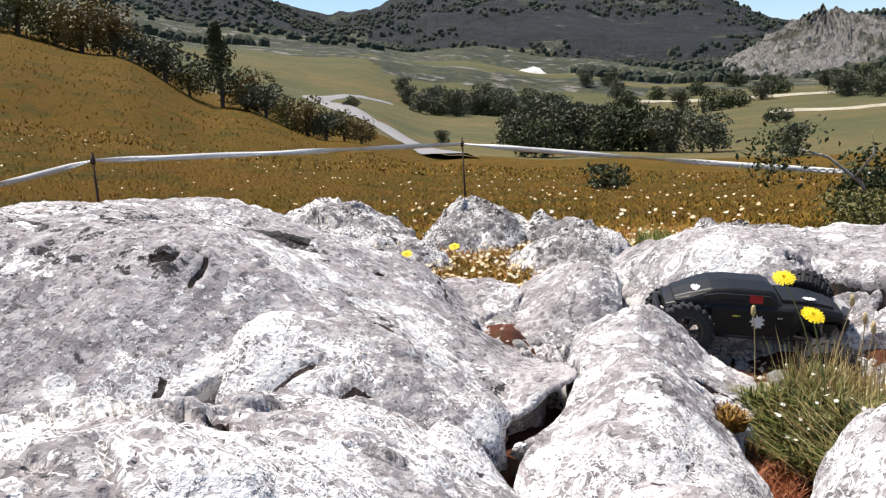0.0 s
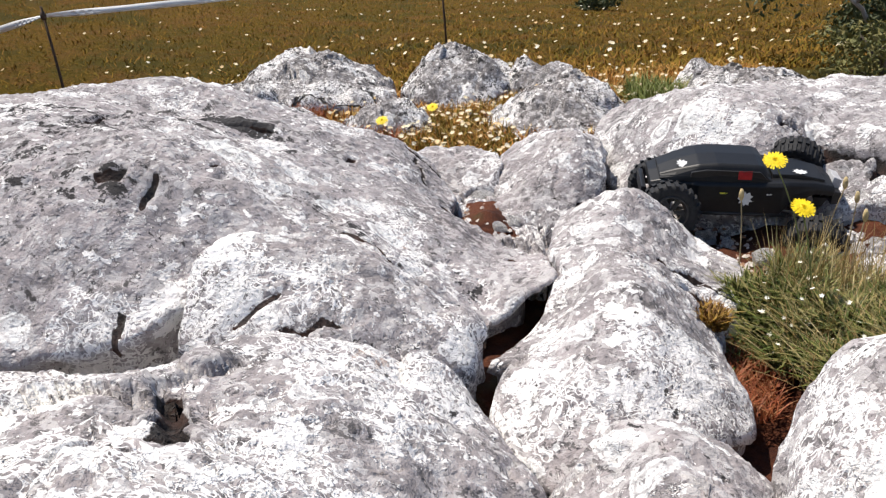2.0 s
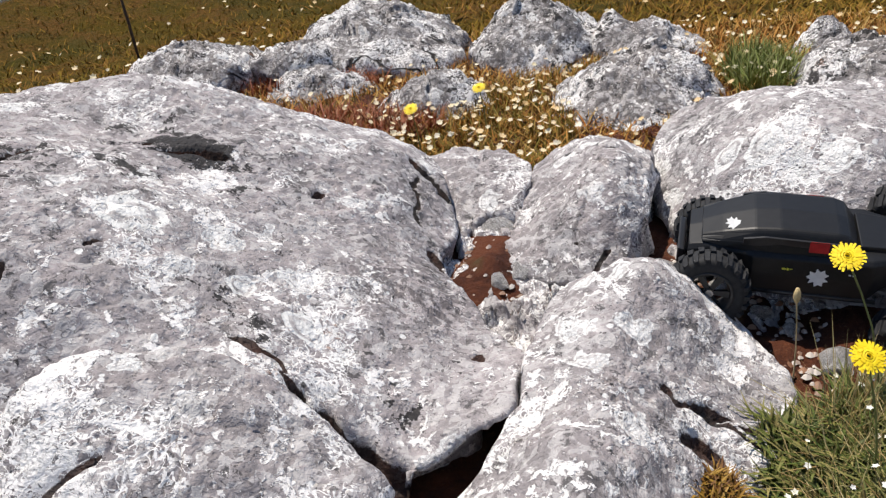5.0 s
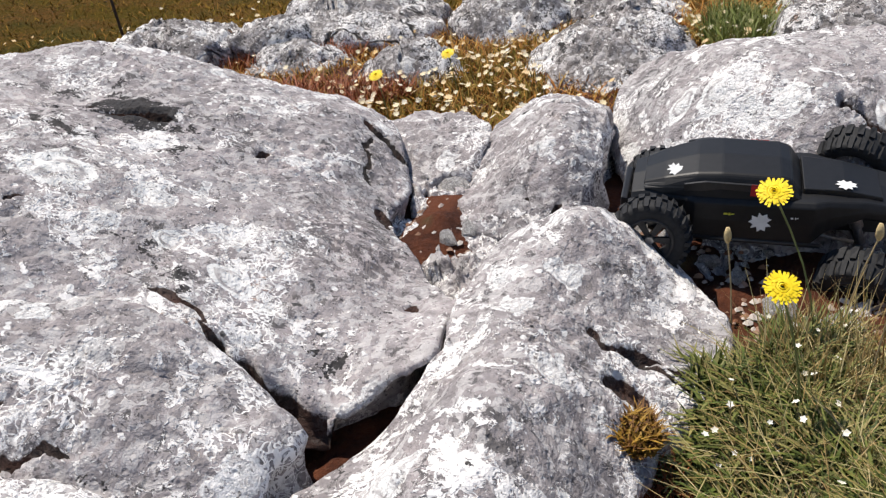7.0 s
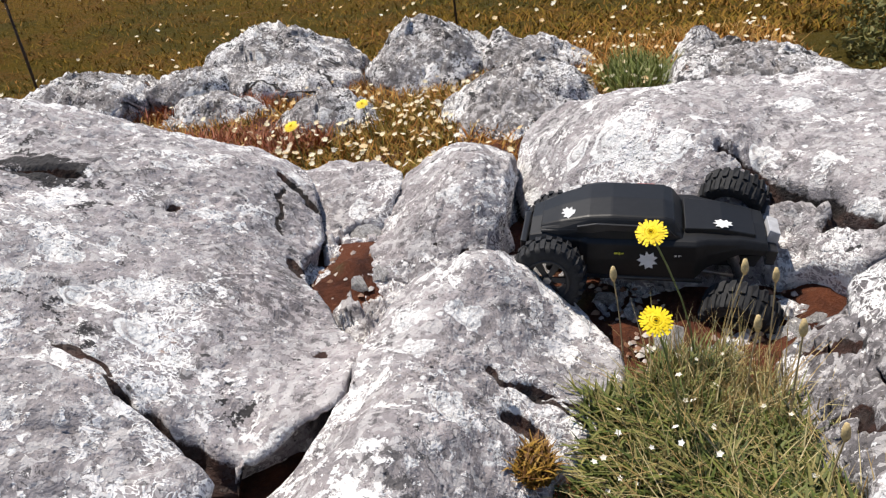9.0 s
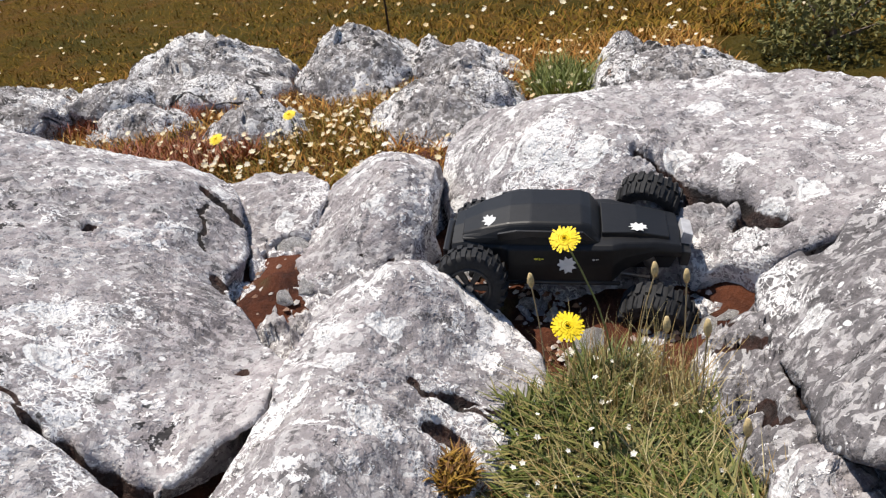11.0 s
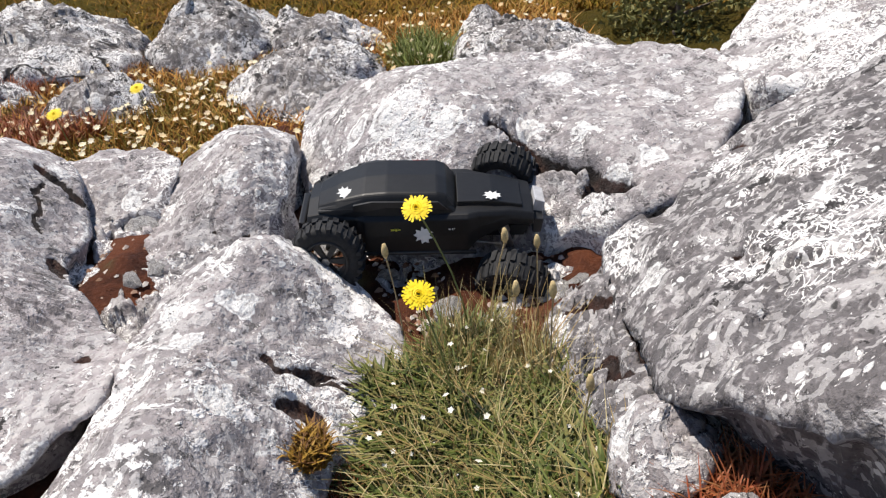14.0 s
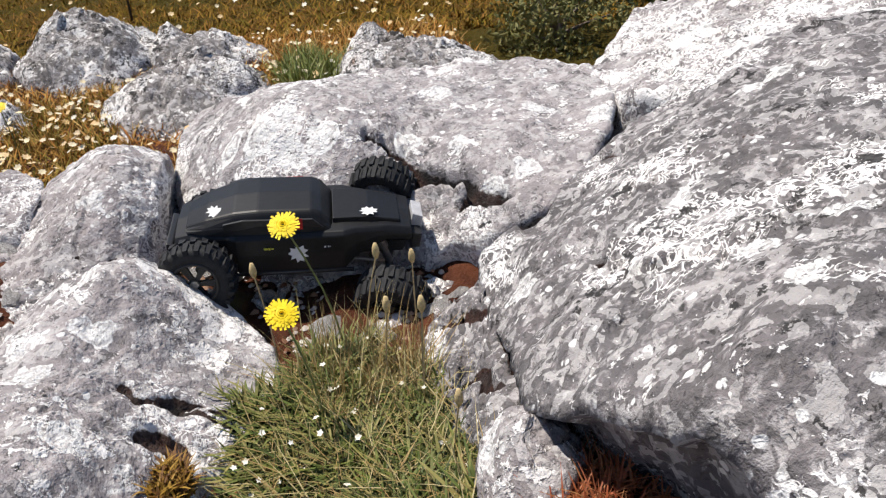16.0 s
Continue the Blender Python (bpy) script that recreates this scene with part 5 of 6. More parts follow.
for k in range(1100):
    x, y = stone_rng.uniform(0.0, 1.2), stone_rng.uniform(1.7, 2.35)
    if stone_rng.random() < 0.25:
        x, y = stone_rng.uniform(0.6, 1.05), stone_rng.uniform(1.5, 1.86)
    s = stone_rng.uniform(0.003, 0.009)
    z = height_at(x, y) + 0.002
    o = len(verts)
    for dx, dy, dz in ((-1, -0.4, 0), (-0.3, -1, 0), (0.9, -0.6, 0), (0.8, 0.7, 0), (-0.4, 0.9, 0), (0.1, 0.1, 0.8)):
        verts.append((x + s * dx * stone_rng.uniform(0.7, 1.3), y + s * dy * stone_rng.uniform(0.7, 1.3), z + s * dz))
    faces += [(o + a_, o + (a_ + 1) % 5, o + 5) for a_ in range(5)]
GRAVEL = blade_material("gravel", (0.55, 0.50, 0.46), (0.30, 0.15, 0.08), (0.68, 0.65, 0.60), (0.36, 0.25, 0.18), (0.24, 0.11, 0.06), rough=0.9)
tagged(new("gravel", mesh_of("gravel", verts, faces, GRAVEL, False)), "pale and rusty stone chips on red soil", "gravel", kind="stuff")


# ---- the model crawler truck ----
RUBBER = plain("black_rubber", (0.022, 0.022, 0.023), 0.75, vary=0.35, scale=120, bump=0.001)
PLASTIC = plain("black_plastic", (0.018, 0.018, 0.019), 0.42, vary=0.2, scale=150, spec=0.45)
SHELL = plain("matt_black_paint", (0.011, 0.011, 0.0115), 0.45, vary=0.2, scale=90, spec=0.3)
STEEL = plain("scuffed_steel", (0.35, 0.34, 0.33), 0.45, 1.0, scale=200)
RED = plain("red_sticker", (0.42, 0.02, 0.02), 0.5)
DECAL_W = plain("white_sticker", (0.72, 0.72, 0.70), 0.6, vary=0.1)
DECAL_Y = plain("yellow_sticker", (0.65, 0.60, 0.06), 0.6)
COPPER = plain("copper_motor", (0.40, 0.16, 0.08), 0.5, 0.8)
PLATE = plain("dusty_clear_plate", (0.5, 0.5, 0.51), 0.3, vary=0.2)


def lathe(profile, n=40):
    """A ring swept round the y axis from (radius, y) pairs."""
    verts, faces = [], []
    for k in range(n):
        a = k / n * 6.2832
        verts += [(r * math.cos(a), y, r * math.sin(a)) for r, y in profile]
    m = len(profile)
    for k in range(n):
        for i in range(m - 1):
            a, b = k * m + i, ((k + 1) % n) * m + i
            faces.append((a, a + 1, b + 1, b))
    return verts, faces


def slab(bm, pts, a, b, axis="y"):
    """Prism of a polygon in the x-z plane between y = a and y = b."""
    lo = [bm.verts.new((x, a, z)) for x, z in pts]
    hi = [bm.verts.new((x, b, z)) for x, z in pts]
    bm.faces.new(lo), bm.faces.new(hi[::-1])
    for k in range(len(pts)):
        bm.faces.new((lo[k], hi[k], hi[(k + 1) % len(pts)], lo[(k + 1) % len(pts)]))
    return bm


def bevelled(bm, amount):
    bmesh.ops.bevel(bm, geom=list(bm.edges), offset=amount, segments=2, affect="EDGES", profile=0.6)
    return bm


def wheel(truck, x, y, z, side, steer, cant, R=0.066, W=0.055):
    h = W / 2
    v, f = lathe([(0.036, -h * 0.8), (0.04, -h * 0.95), (0.052, -h), (0.0605, -h * 0.92), (0.063, -h * 0.7), (0.0635, 0), (0.063, h * 0.7), (0.0605, h * 0.92), (0.052, h), (0.04, h * 0.95), (0.036, h * 0.8), (0.034, 0), (0.036, -h * 0.8)], 48)
    w = part_data("wheel", v, f, RUBBER, truck)
    w.matrix_basis = pose(x, y, z, cant, 0, steer)
    # lugs of the tread, in staggered pairs
    bm = bmesh.new()
    for k in range(22):
        for s in (-1, 1):
            a = (k + (0.5 if s > 0 else 0)) / 22 * 6.2832
            ca, sa = math.cos(a), math.sin(a)
            quad = [(-0.0045, 0.002 * s), (0.0045, 0.002 * s), (0.006, 0.022 * s), (0.0035, 0.0288 * s), (-0.0035, 0.0288 * s)]
            lo, hi = [], []
            for u, yy in quad:
                edge = 0.004 if abs(yy) > 0.022 else 0.0
                for lst, r in ((lo, 0.060 - edge), (hi, R + 0.002 - edge)):
                    lst.append(bm.verts.new((r * ca - u * sa, yy, r * sa + u * ca)))
            bm.faces.new(hi)
            for i in range(5):
                bm.faces.new((lo[i], lo[(i + 1) % 5], hi[(i + 1) % 5], hi[i]))
    part("tread", bm, RUBBER, w)
    o = side * h
    v, f = lathe([(0.0385, o * 0.2), (0.038, o * 0.75), (0.0405, o * 0.9), (0.0395, o * 1.0), (0.035, o * 0.98), (0.0335, o * 0.8), (0.03, o * 0.45)], 40)
    part_data("rim", v, f, PLASTIC, w)
    bm = bmesh.new()
    for k in range(6):
        a = k / 6 * 6.2832
        ca, sa = math.cos(a), math.sin(a)
        pts = [(0.006, -0.0035), (0.034, -0.006), (0.034, 0.006), (0.006, 0.0035)]
        vs = [[bm.verts.new((r * ca - u * sa, yy, r * sa + u * ca)) for r, u in pts] for yy in (o * 0.45, o * 0.72)]
        bm.faces.new(vs[0]), bm.faces.new(vs[1][::-1])
        for i in range(4):
            bm.faces.new((vs[0][i], vs[0][(i + 1) % 4], vs[1][(i + 1) % 4], vs[1][i]))
    part("spokes", bm, PLASTIC, w)
    bm = bmesh.new()
    tube(bm, [(0, o * 0.3, 0), (0, o * 0.9, 0)], [0.009, 0.0075], 6)
    part("hub_nut", bm, STEEL, w)


def sticker(truck, name, material, cells, size, at, turn, label=""):
    """A flat sticker of small raised bars, laid on the shell."""
    bm = bmesh.new()
    if len(cells[0]) == 2:
        shapes = [cells]
    else:
        shapes = [((x0, y0), (x1, y0), (x1, y1), (x0, y1)) for x0, x1, y0, y1 in cells]
    for shape in shapes:
        vs = [bm.verts.new((x * size, y * size, 0)) for x, y in shape]
        top = bm.faces.new(vs)
        ext = bmesh.ops.extrude_face_region(bm, geom=[top])
        bmesh.ops.translate(bm, verts=[g for g in ext["geom"] if isinstance(g, bmesh.types.BMVert)], vec=(0, 0, 0.0006))
    ob = part(name, bm, material, truck, label)
    ob.matrix_basis = pose(*at, *turn)
    return ob


def crawler(m):
    truck = empty("toy_truck", m, "matt black model crawler truck with knobbly tyres and white stickers", "toy truck")
    WB, TR, ZA = 0.165, 0.122, 0.066
    rise = {-WB: -0.028, WB: 0.04}       # how far each axle is tipped by the rocks
    for x, s, steer, cant in ((-WB, 1, 0, -14), (-WB, -1, 0, -14), (WB, 1, -16, 16), (WB, -1, -16, 16)):
        wheel(truck, x, s * TR, ZA + s * rise[x], s, steer, cant)
    for x in (-WB, WB):
        bm = bmesh.new()
        k = rise[x] / TR
        tube(bm, [(x, -0.085, ZA - 0.085 * k), (x, -0.03, ZA - 0.03 * k), (x, -0.012, ZA + 0.002), (x, 0.012, ZA + 0.002), (x, 0.03, ZA + 0.03 * k), (x, 0.085, ZA + 0.085 * k)], [0.008, 0.008, 0.018, 0.018, 0.008, 0.008], 12)
        part("axle", bm, PLASTIC, truck, "", True)
        for s in (-1, 1):
            bm = bmesh.new()
            tube(bm, [(x, s * 0.06, ZA), (x * 0.82, s * 0.055, ZA + 0.075)], [0.007, 0.007], 10)
            tube(bm, [(x * 0.93, s * 0.058, ZA + 0.03), (x * 0.84, s * 0.0555, ZA + 0.068)], [0.0105, 0.0105], 10)
            part("shock_absorber", bm, STEEL, truck, "steel coil shock absorber", True)
            bm = bmesh.new()
            tube(bm, [(x * 0.95, s * 0.05, ZA - 0.008), (x * 0.25, s * 0.035, ZA + 0.002)], [0.0035, 0.0035], 8)
            part("link_rod", bm, STEEL, truck, "thin steel link rod", True)
    bm = bmesh.new()
    slab(bm, [(-0.08, 0.05), (0.08, 0.05), (0.1, 0.075), (-0.1, 0.075)], -0.045, 0.045)
    part("skid_plate", bevelled(bm, 0.004), PLASTIC, truck)
    for s in (-1, 1):
        bm = bmesh.new()
        slab(bm, [(-0.19, 0.075), (0.19, 0.075), (0.2, 0.098), (-0.2, 0.098)], s * 0.034, s * 0.042)
        part("chassis_rail", bm, PLASTIC, truck)
        bm = bmesh.new()
        tube(bm, [(-0.10, s * 0.088, 0.073), (0.10, s * 0.088, 0.073)], [0.004, 0.004], 8)
        part("side_bar", bm, PLASTIC, truck, "", True)
    bm = bmesh.new()
    tube(bm, [(-0.15, 0.0, 0.1), (-0.11, 0.0, 0.1)], [0.018, 0.018], 16)
    part("motor", bm, COPPER, truck, "coppery motor can", True)
    # shell: a tub with flared shoulders, a cab with slanted sides, a bonnet
    def loft(sections):
        bm = bmesh.new()
        rings = [[bm.verts.new((x, y, z)) for y, z in prof] for x, prof in sections]
        for a, b in zip(rings, rings[1:]):
            for i in range(len(a) - 1):
                bm.faces.new((a[i], a[i + 1], b[i + 1], b[i]))
        bm.faces.new(rings[0]), bm.faces.new(rings[-1][::-1])
        return bm

    def tub(x, w, low, z, up=0.004):
        return (x, [(-w, low), (-w * 1.0, (low + z) / 2), (-w * 0.95, z - 0.006), (-w * 0.86, z), (0, z + up), (w * 0.86, z), (w * 0.95, z - 0.006), (w, (low + z) / 2), (w, low)])

    bm = loft([tub(-0.205, 0.06, 0.115, 0.132), tub(-0.175, 0.066, 0.118, 0.142), tub(-0.115, 0.078, 0.09, 0.145), tub(-0.10, 0.088, 0.076, 0.146), tub(0.085, 0.088, 0.076, 0.148), tub(0.105, 0.078, 0.095, 0.147),
               tub(0.16, 0.066, 0.118, 0.142), tub(0.205, 0.06, 0.112, 0.132)])
    bmesh.ops.bevel(bm, geom=[e for e in bm.edges], offset=0.0015, segments=1, affect="EDGES")
    part("body_shell", bm, SHELL, truck, "", False)

    def cab(x, w, z):
        return (x, [(-w, 0.143), (-w * 0.93, 0.143 + (z - 0.143) * 0.5), (-w * 0.8, z - 0.004), (-w * 0.72, z), (0, z + 0.003), (w * 0.72, z), (w * 0.8, z - 0.004), (w * 0.93, 0.143 + (z - 0.143) * 0.5), (w, 0.143)])

    bm = loft([cab(-0.185, 0.055, 0.147), cab(-0.15, 0.066, 0.163), (cab(-0.10, 0.074, 0.179)), cab(-0.06, 0.076, 0.183), cab(0.03, 0.075, 0.181), cab(0.046, 0.074, 0.176), cab(0.060, 0.072, 0.158), cab(0.066, 0.07, 0.149)])
    bmesh.ops.bevel(bm, geom=[e for e in bm.edges], offset=0.002, segments=1, affect="EDGES")
    part("cab", bm, SHELL, truck)
    bm = loft([(0.066, [(-0.052, 0.146), (-0.05, 0.158), (0.05, 0.158), (0.052, 0.146)]), (0.13, [(-0.047, 0.145), (-0.045, 0.155), (0.045, 0.155), (0.047, 0.145)]), (0.185, [(-0.043, 0.136), (-0.041, 0.143), (0.041, 0.143), (0.043, 0.136)])])
    part("bonnet", bevelled(bm, 0.002), SHELL, truck)
    for s in (-1, 1):
        bm = bmesh.new()
        slab(bm, [(-0.118, 0.166), (-0.085, 0.173), (0.032, 0.171), (0.05, 0.154), (-0.118, 0.154)], s * 0.0668, s * 0.0712)
        ob = part("side_window", bm, PLASTIC, truck)
    for x, s in ((-0.215, -1), (0.213, 1)):
        bm = bmesh.new()
        slab(bm, [(x - 0.008, 0.085), (x + 0.008, 0.085), (x + 0.008 + 0.004 * s, 0.115), (x - 0.008, 0.118)], -0.05, 0.05)
        part("bumper", bevelled(bm, 0.003), PLASTIC, truck)
        for yy in (-0.03, 0.03):
            bm = bmesh.new()
            tube(bm, [(x, yy, 0.1), (x - 0.03 * s, yy, 0.09)], [0.004, 0.004], 8)
            part("bumper_mount", bm, PLASTIC, truck)
    bm = bmesh.new()
    slab(bm, [(0.205, 0.112), (0.226, 0.108), (0.229, 0.135), (0.21, 0.142)], -0.024, 0.024)
    part("front_plate", bevelled(bm, 0.002), PLATE, truck, "dusty grey front plate")
    # stickers: plain shapes only
    badge = [(0.5 * (1.0 if k % 2 else 0.55 + 0.1 * (k % 3)) * math.cos(k / 18 * 6.2832), 0.5 * (1.0 if k % 2 else 0.55 + 0.1 * (k % 3)) * math.sin(k / 18 * 6.2832)) for k in range(18)]
    for s in (-1, 1):
        r = (82, 0, 0) if s < 0 else (82, 0, 180)
        sticker(truck, "badge", DECAL_W, badge, 0.036, (0.005, s * 0.0888, 0.113), r, "white sticker on the door")
        sticker(truck, "small_sticker", DECAL_Y, [(-0.6, -0.1, -0.1, 0.15), (0.0, 0.25, -0.15, 0.2), (0.35, 0.7, -0.05, 0.12)], 0.013, (-0.045, s * 0.0888, 0.125), r, "small yellow sticker")
        sticker(truck, "small_sticker", DECAL_W, [(-0.6, -0.2, -0.15, 0.15), (0.1, 0.3, -0.15, 0.2), (0.4, 0.65, 0.0, 0.15)], 0.009, (0.055, s * 0.0888, 0.125), r, "small white sticker")
        sticker(truck, "red_panel", RED, [(-0.5, 0.5, -0.32, 0.32)], 0.03, (0.0, s * 0.0722, 0.163), (78 if s < 0 else 78, 0, 0 if s < 0 else 180), "red sticker on the side window")
    sticker(truck, "badge", DECAL_W, badge, 0.028, (-0.135, -0.035, 0.1715), (0, -19, 90), "white sticker on the tail")
    sticker(truck, "badge", DECAL_W, badge, 0.034, (0.13, -0.03, 0.1562), (0, 6, 80), "white sticker on the bonnet")
    return truck


crawler(pose(0.684, 1.936, 0.466, 9, 4.5, -3))


# ---- fence of tape ----
IRON = plain("rusty_iron_rod", (0.10, 0.07, 0.05), 0.8, 0.4, scale=90)
TAPE = plain("white_barrier_tape", (0.74, 0.73, 0.70), 0.5, vary=0.12, scale=8)


def stake(x, y, top):
    z = height_at(x, y)
    ob = empty("fence_stake", pose(x, y, z), "thin dark iron stake holding barrier tape", "stake", "fence stakes")
    bm = bmesh.new()
    tube(bm, [(0, 0, -0.05), (0.004, 0, (top - z) * 0.5), (0, 0, top - z + 0.05)], [0.008, 0.008, 0.007], 8)
    part("rod", bm, IRON, ob, "", True)
    bm = bmesh.new()
    tube(bm, [(0, 0, top - z - 0.022), (0, 0, top - z), (0, 0, top - z + 0.022)], [0.012, 0.016, 0.011], 9)
    part("tape_knot", bm, IRON, ob, "dark wrapped knot", True)
    return ob


def tape(a, b, sag, seed, w=0.038):
    """A slack ribbon that turns a little along its length."""
    rng = random.Random(seed)
    a, b = Vector(a), Vector(b)
    n = 60
    verts, faces = [], []
    ph = rng.uniform(0, 6)
    side = Vector((-(b - a).y, (b - a).x, 0)).normalized()
    for k in range(n + 1):
        t = k / n
        p = a.lerp(b, t) - Vector((0, 0, sag * 4 * t * (1 - t)))
        tw = 0.7 * math.sin(ph + 7 * t) + 0.4 * math.sin(19 * t + ph)
        u = (Vector((0, 0, 1)) * math.cos(tw) + side * math.sin(tw)) * (w * 0.5 * (0.55 + 0.45 * min(1, 12 * t * (1 - t))))
        th = side * 0.0006
        for q in (p - u - th, p + u - th, p + u + th, p - u + th):
            verts.append(tuple(q))
    for k in range(n):
        o = 4 * k
        faces += [(o + i, o + (i + 1) % 4, o + 4 + (i + 1) % 4, o + 4 + i) for i in range(4)]
    ob = new("barrier_tape", mesh_of("barrier_tape", verts, faces, TAPE))
    return tagged(ob, "white plastic barrier tape strung between iron stakes", "tape", "barrier tape")


P1, P2, P3, P4 = (-3.9, 4.35, 0.66), (-2.31, 4.28, 0.935), (-0.3, 5.98, 0.875), (2.35, 5.1, 0.6)
for p in (P1, P2, P3, P4):
    stake(*p)
tape(P1, P2, 0.01, 1)
tape(P2, P3, 0.005, 2)
tape(P3, P4, 0.01, 3)


# ---- trees, road and far things ----
def polar(az, r):
    x, y = r * math.sin(radians(az)), r * math.cos(radians(az))
    return x, y, height_at(x, y)


def plant_at(src, az, r, scale, turn, stretch=1.0):
    x, y, z = polar(az, r)
    return copy_thing(src, pose(x, y, z - 0.02 * scale, 0, 0, turn) @ Matrix.Diagonal((scale, scale, scale * stretch, 1)))


tree_rng = random.Random(17)
kinds = [bush("bush", pose(*polar(-33, 46)), 3.4, 2.8, 0.13, LEAF_OLIVE, "olive-green bush on the hillside hedge", 101, 1500, 9, 0.0, group="hedge bushes"),
         bush("bush", pose(*polar(-29.5, 46)), 4.2, 3.4, 0.14, LEAF_RUST, "russet bush on the hillside hedge", 102, 1700, 10, 0.0, group="hedge bushes"),
         bush("bush", pose(*polar(-24.5, 45)), 3.6, 2.4, 0.13, LEAF_GREY, "grey-green bush on the hillside hedge", 103, 1500, 9, 0.0, group="hedge bushes")]
for k, (az, r, s) in enumerate(((-38, 47, 1.2), (-36, 48, 0.9), (-34.5, 45, 0.8), (-31, 47, 1.0), (-27.5, 46, 0.85), (-26, 46, 0.8), (-23, 46, 0.7), (-19.3, 45, 0.8), (-18, 44, 0.8), (-16.6, 43, 0.6), (-15.2, 43, 0.7), (-13.9, 43, 0.75), (-12.6, 43, 0.65), (-11.4, 42, 0.5))):
    plant_at(kinds[k % 3], az, r, s, tree_rng.uniform(0, 360))
conifer = bush("pine_tree", pose(*polar(-20.9, 44)), 3.0, 4.3, 0.11, LEAF_DARK, "dark lone pine standing on the hillside", 110, 2600, 12, 0.22, "cone", "tree")
grove = [bush("tree", pose(*polar(1.5, 85)), 8, 6.0, 0.28, LEAF_GREY, "dull green broadleaf tree in the valley", 120, 1800, 11, 0.08, group="valley trees", category="tree"),
         bush("tree", pose(*polar(7.5, 80)), 7, 5.2, 0.26, LEAF_DARK, "dark broadleaf tree in the valley", 121, 1800, 10, 0.06, group="valley trees", category="tree"),
         bush("tree", pose(*polar(12.6, 72)), 4.6, 4.4, 0.2, LEAF_GREY, "dull green broadleaf tree in the valley", 122, 1500, 9, 0.08, group="valley trees", category="tree")]
for k, (az, r, s) in enumerate(((-0.5, 88, 0.7), (0.6, 92, 0.9), (2.6, 90, 0.95), (3.6, 86, 1.0), (4.6, 90, 1.1), (5.6, 84, 1.0), (6.5, 82, 0.9), (8.6, 80, 1.0), (9.6, 78, 0.95), (10.6, 76, 0.75), (1.8, 66, 0.75), (13.4, 70, 0.75),
                                (18.4, 62, 0.42), (17.3, 120, 0.45), (18.0, 118, 0.45), (-5.6, 95, 0.32), (-12.0, 105, 0.35))):
    plant_at(grove[k % 3], az, r, s, tree_rng.uniform(0, 360))
for k in range(46):
    az, r = tree_rng.uniform(-9, 3), tree_rng.uniform(170, 230)
    if k > 22:
        az, r = tree_rng.uniform(4, 27), tree_rng.uniform(190, 300)
    plant_at(grove[k % 2], az, r, tree_rng.uniform(0.8, 1.35), tree_rng.uniform(0, 360), 0.9)

# far woods on the mountain's flank, seen as texture of crowns
wood_rng = np.random.default_rng(130)
n = 9000
az = np.radians(wood_rng.uniform(-36, 27, n))
r = 330 + 1500 * wood_rng.uniform(0, 1, n) ** 1.2
x, y = r * np.sin(az), r * np.cos(az)
keep = fbm(np.c_[x, y, 0 * x], 1 / 170, 3, 0.6, 40) > 0.0
x, y, r = x[keep], y[keep], r[keep]
z = land(x, y)
size = wood_rng.uniform(1.3, 2.6, len(x)) * (1 + r / 1500)
verts, faces = [], []
for px, py, pz, s in zip(x, y, z, size):
    o = len(verts)
    for k in range(6):
        a = k / 6 * 6.2832
        f = wood_rng.uniform(0.7, 1.2)
        verts.append((px + s * f * math.cos(a), py + s * f * math.sin(a), pz - 0.4 * s))
    for k in range(6):
        a = (k + 0.5) / 6 * 6.2832
        f = wood_rng.uniform(0.55, 1.0)
        verts.append((px + s * f * math.cos(a), py + s * f * math.sin(a), pz + s * wood_rng.uniform(0.6, 1.1)))
    verts.append((px, py, pz + 1.5 * s))
    for k in range(6):
        b = (k + 1) % 6
        faces += [(o + k, o + b, o + 6 + k), (o + b, o + 6 + b, o + 6 + k), (o + 6 + k, o + 6 + b, o + 12)]
FAR_LEAF = blade_material("far_woods", (0.035, 0.045, 0.03), (0.055, 0.062, 0.04), (0.03, 0.04, 0.03), (0.07, 0.075, 0.045), rough=0.95)
tagged(new("far_woods", mesh_of("far_woods", verts, faces, FAR_LEAF, False)), "dark distant woods and scrub on the mountainside", "woods", kind="stuff")


def strip(name, route, width, material, label, lift=0.08):
    """A road laid on the land along (bearing, distance) stations."""
    k = np.arange(len(route))
    t = np.linspace(0, len(route) - 1, 160)
    az = np.interp(t, k, [a for a, _ in route])
    rr = np.interp(t, k, [b for _, b in route])
    ker = np.hanning(15) / np.hanning(15).sum()
    az = np.convolve(np.pad(az, 7, "edge"), ker, "valid")
    rr = np.convolve(np.pad(rr, 7, "edge"), ker, "valid")
    x, y = rr * np.sin(np.radians(az)), rr * np.cos(np.radians(az))
    dx, dy = np.gradient(x), np.gradient(y)
    l = np.hypot(dx, dy)
    verts = []
    for s in (-0.5, -0.25, 0.25, 0.5):
        xx, yy = x - s * width * dy / l, y + s * width * dx / l
        verts.append(np.c_[xx, yy, land(xx, yy) + lift * (1.3 if abs(s) < 0.4 else 0.2)])
    n_ = len(x)
    faces = [(a * n_ + i, a * n_ + i + 1, (a + 1) * n_ + i + 1, (a + 1) * n_ + i) for a in range(3) for i in range(n_ - 1)]
    return tagged(new(name, mesh_of(name, np.concatenate(verts), faces, material)), label, "road", kind="structure")


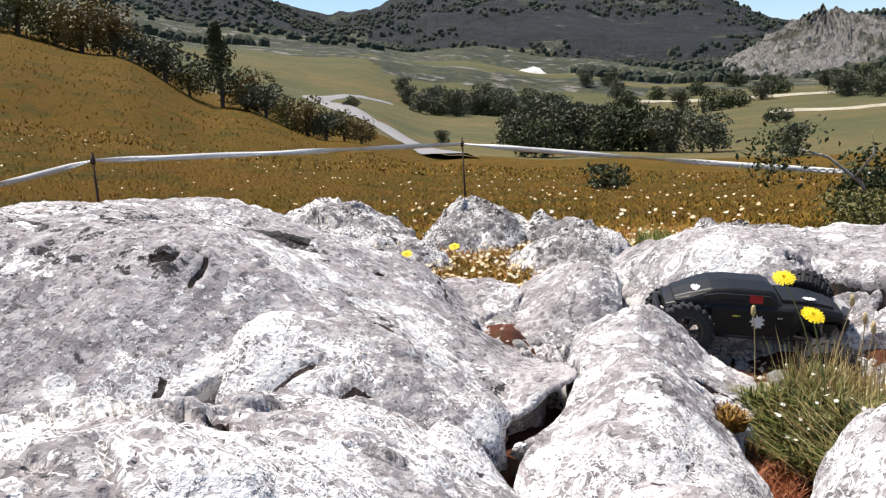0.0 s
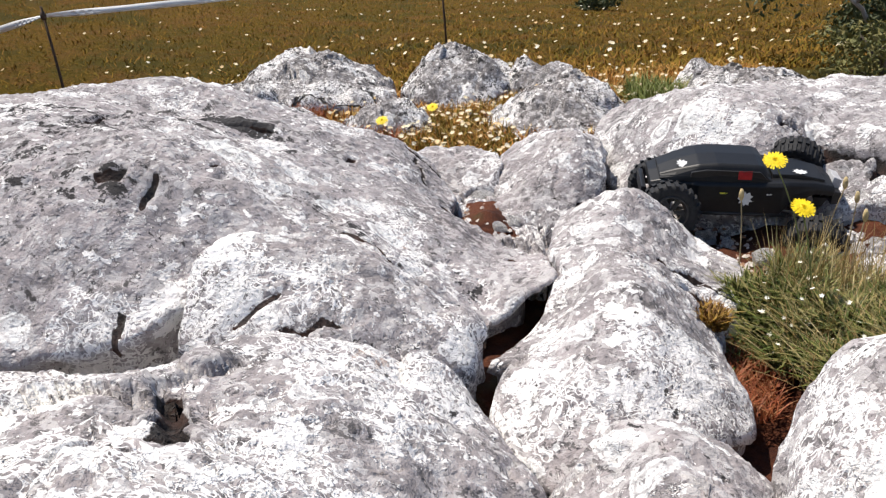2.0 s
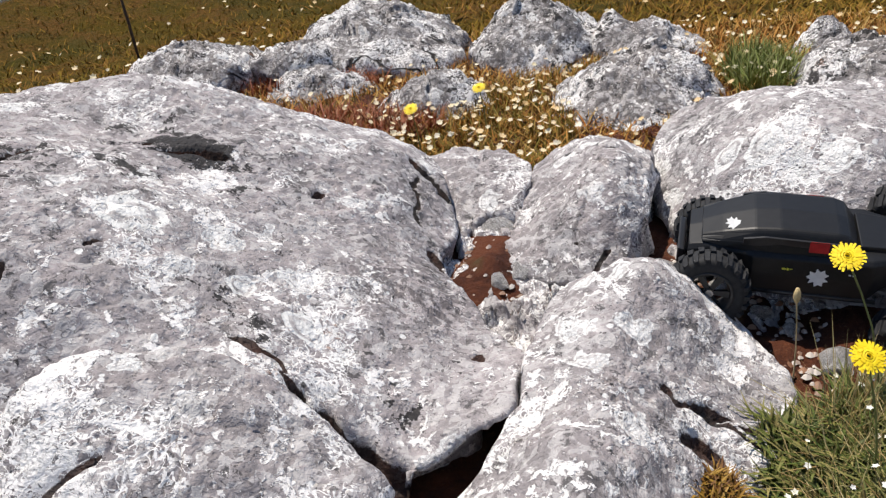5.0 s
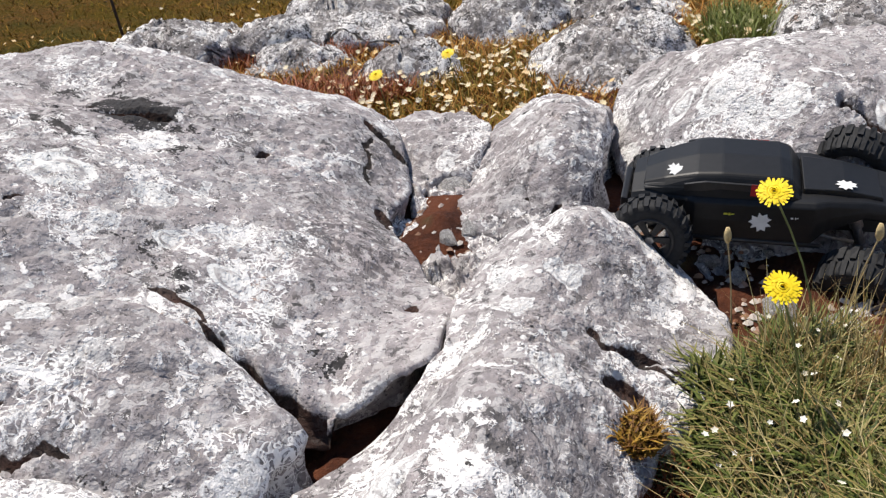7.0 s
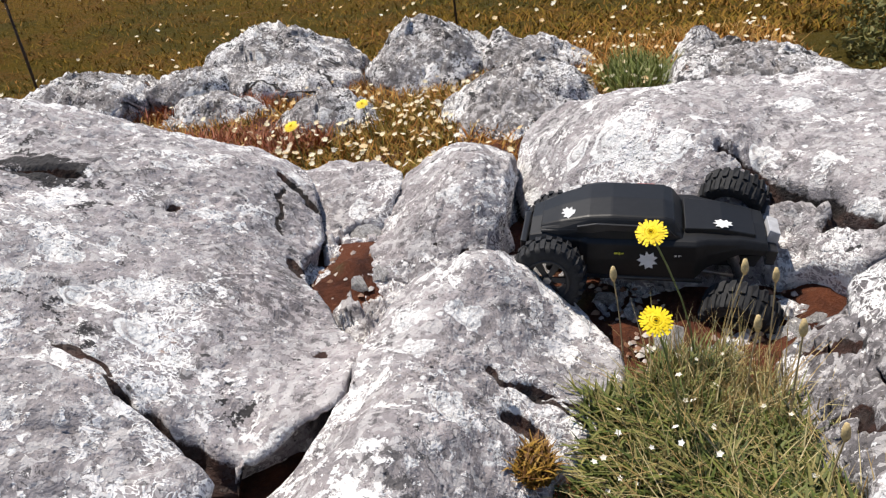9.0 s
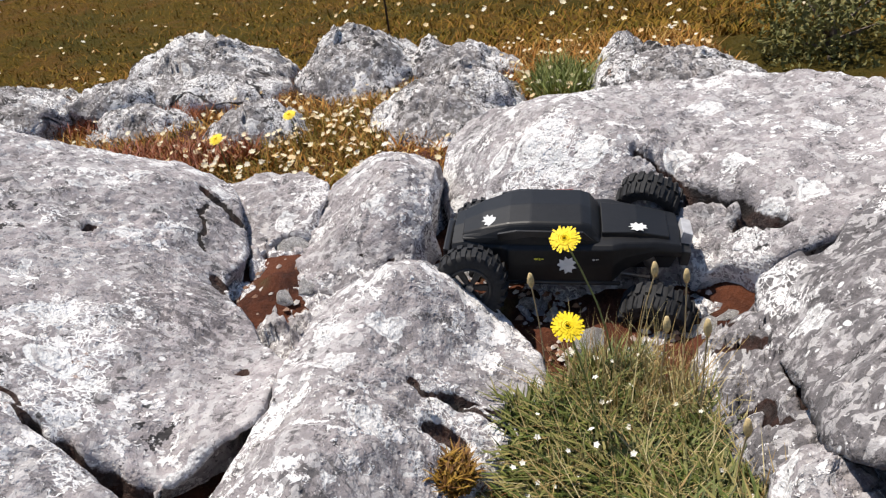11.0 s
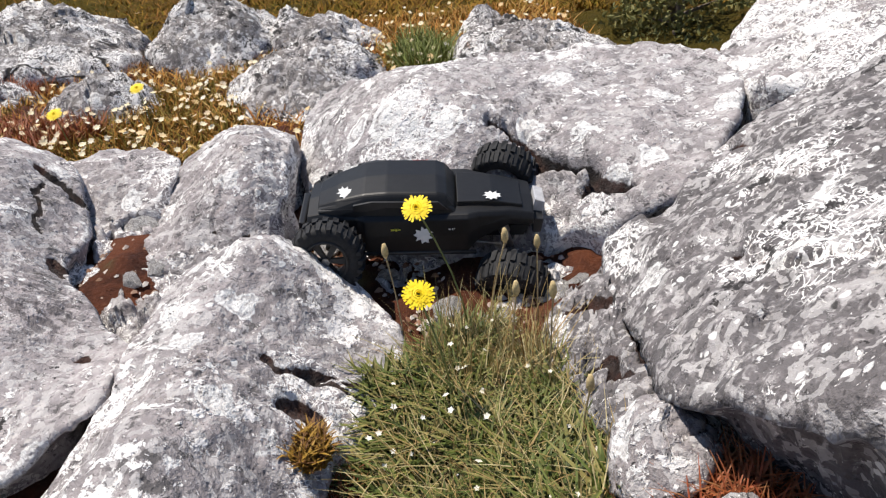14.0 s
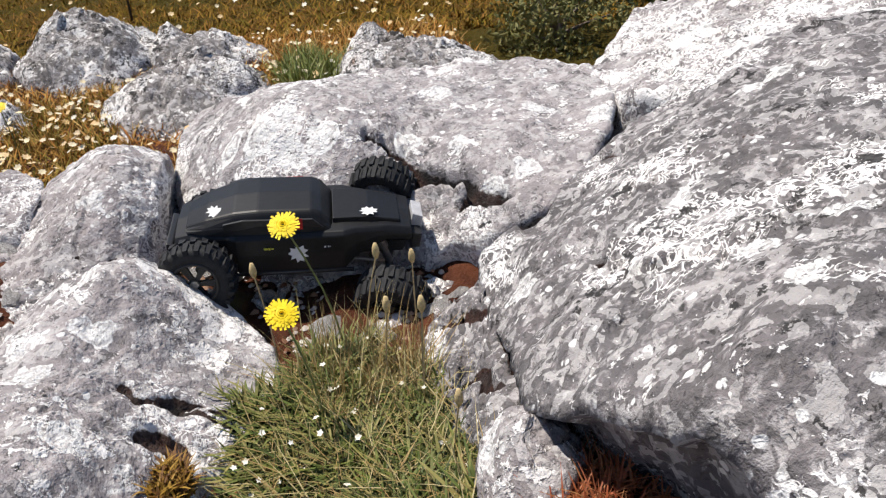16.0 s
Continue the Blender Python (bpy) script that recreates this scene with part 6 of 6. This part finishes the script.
ASPHALT = plain("pale_worn_asphalt", (0.25, 0.24, 0.235), 0.9, vary=0.15, scale=1.5)
GRIT = plain("pale_gravel", (0.40, 0.36, 0.27), 0.95, vary=0.2, scale=0.6)
strip("road", [(-4.9, 54), (-6.8, 63), (-9.2, 78), (-12.0, 98), (-14.6, 118), (-14.2, 136), (-12.0, 158), (-9.5, 190)], 4.2, ASPHALT, "pale narrow road winding up the valley", 0.3)
strip("road", [(17, 150), (21, 142), (27, 140), (34, 140)], 3.0, GRIT, "pale gravel track crossing the fields", 0.3)
strip("road", [(8, 235), (15, 228), (22, 230), (30, 235)], 4.0, GRIT, "pale gravel track along the foot of the hills", 0.4)
x, y, z = polar(0.6, 440)
boulder("quarry_heap", x, y, z - 4, 13, 9, z + 3, plain("white_quarry_gravel", (0.75, 0.72, 0.66), 0.95, vary=0.1, scale=0.4), "bright heap of white quarry gravel on the hill", 0, 140, z - 8, group="", step=1.2)


def crag_material():
    s = Shade("crag_limestone", 0.95)
    a, b = s.noise(0.05, 6, 0.7, 0.4), s.noise(0.3, 5, 0.75)
    col = s.mix(s.ramp(b, (0.38, 0.0), (0.6, 1.0)), (0.19, 0.18, 0.165), (0.36, 0.345, 0.325))
    col = s.mix(s.ramp(a, (0.5, 0.0), (0.6, 0.9)), col, (0.07, 0.075, 0.045))
    s.set("Base Color", col)
    s.bump(b, 1.0, 4.0)
    return s.mat


x, y, z = polar(20.2, 640)
CRAG = crag_material()
rock("crag", (x, y), [(x + 120 * math.cos(a) * f, y + 80 * math.sin(a) * f, z - 14) for a, f in zip(np.linspace(0, 6.0, 13), (1.0, 0.9, 1.1, 0.95, 1.05, 1.0, 1.1, 0.9, 1.0, 1.1, 0.95, 1.05, 1.0))],
     [(x - 5, y, z + 33), (x - 30, y - 5, z + 21), (x + 30, y - 5, z + 24), (x - 60, y - 10, z + 6), (x + 15, y - 35, z + 16), (x - 25, y - 40, z + 6), (x + 65, y - 15, z + 12)],
     CRAG, "grey rocky crag rising beyond the fields", 3.0, 6.0, z - 30, 300.0, 150, group="")
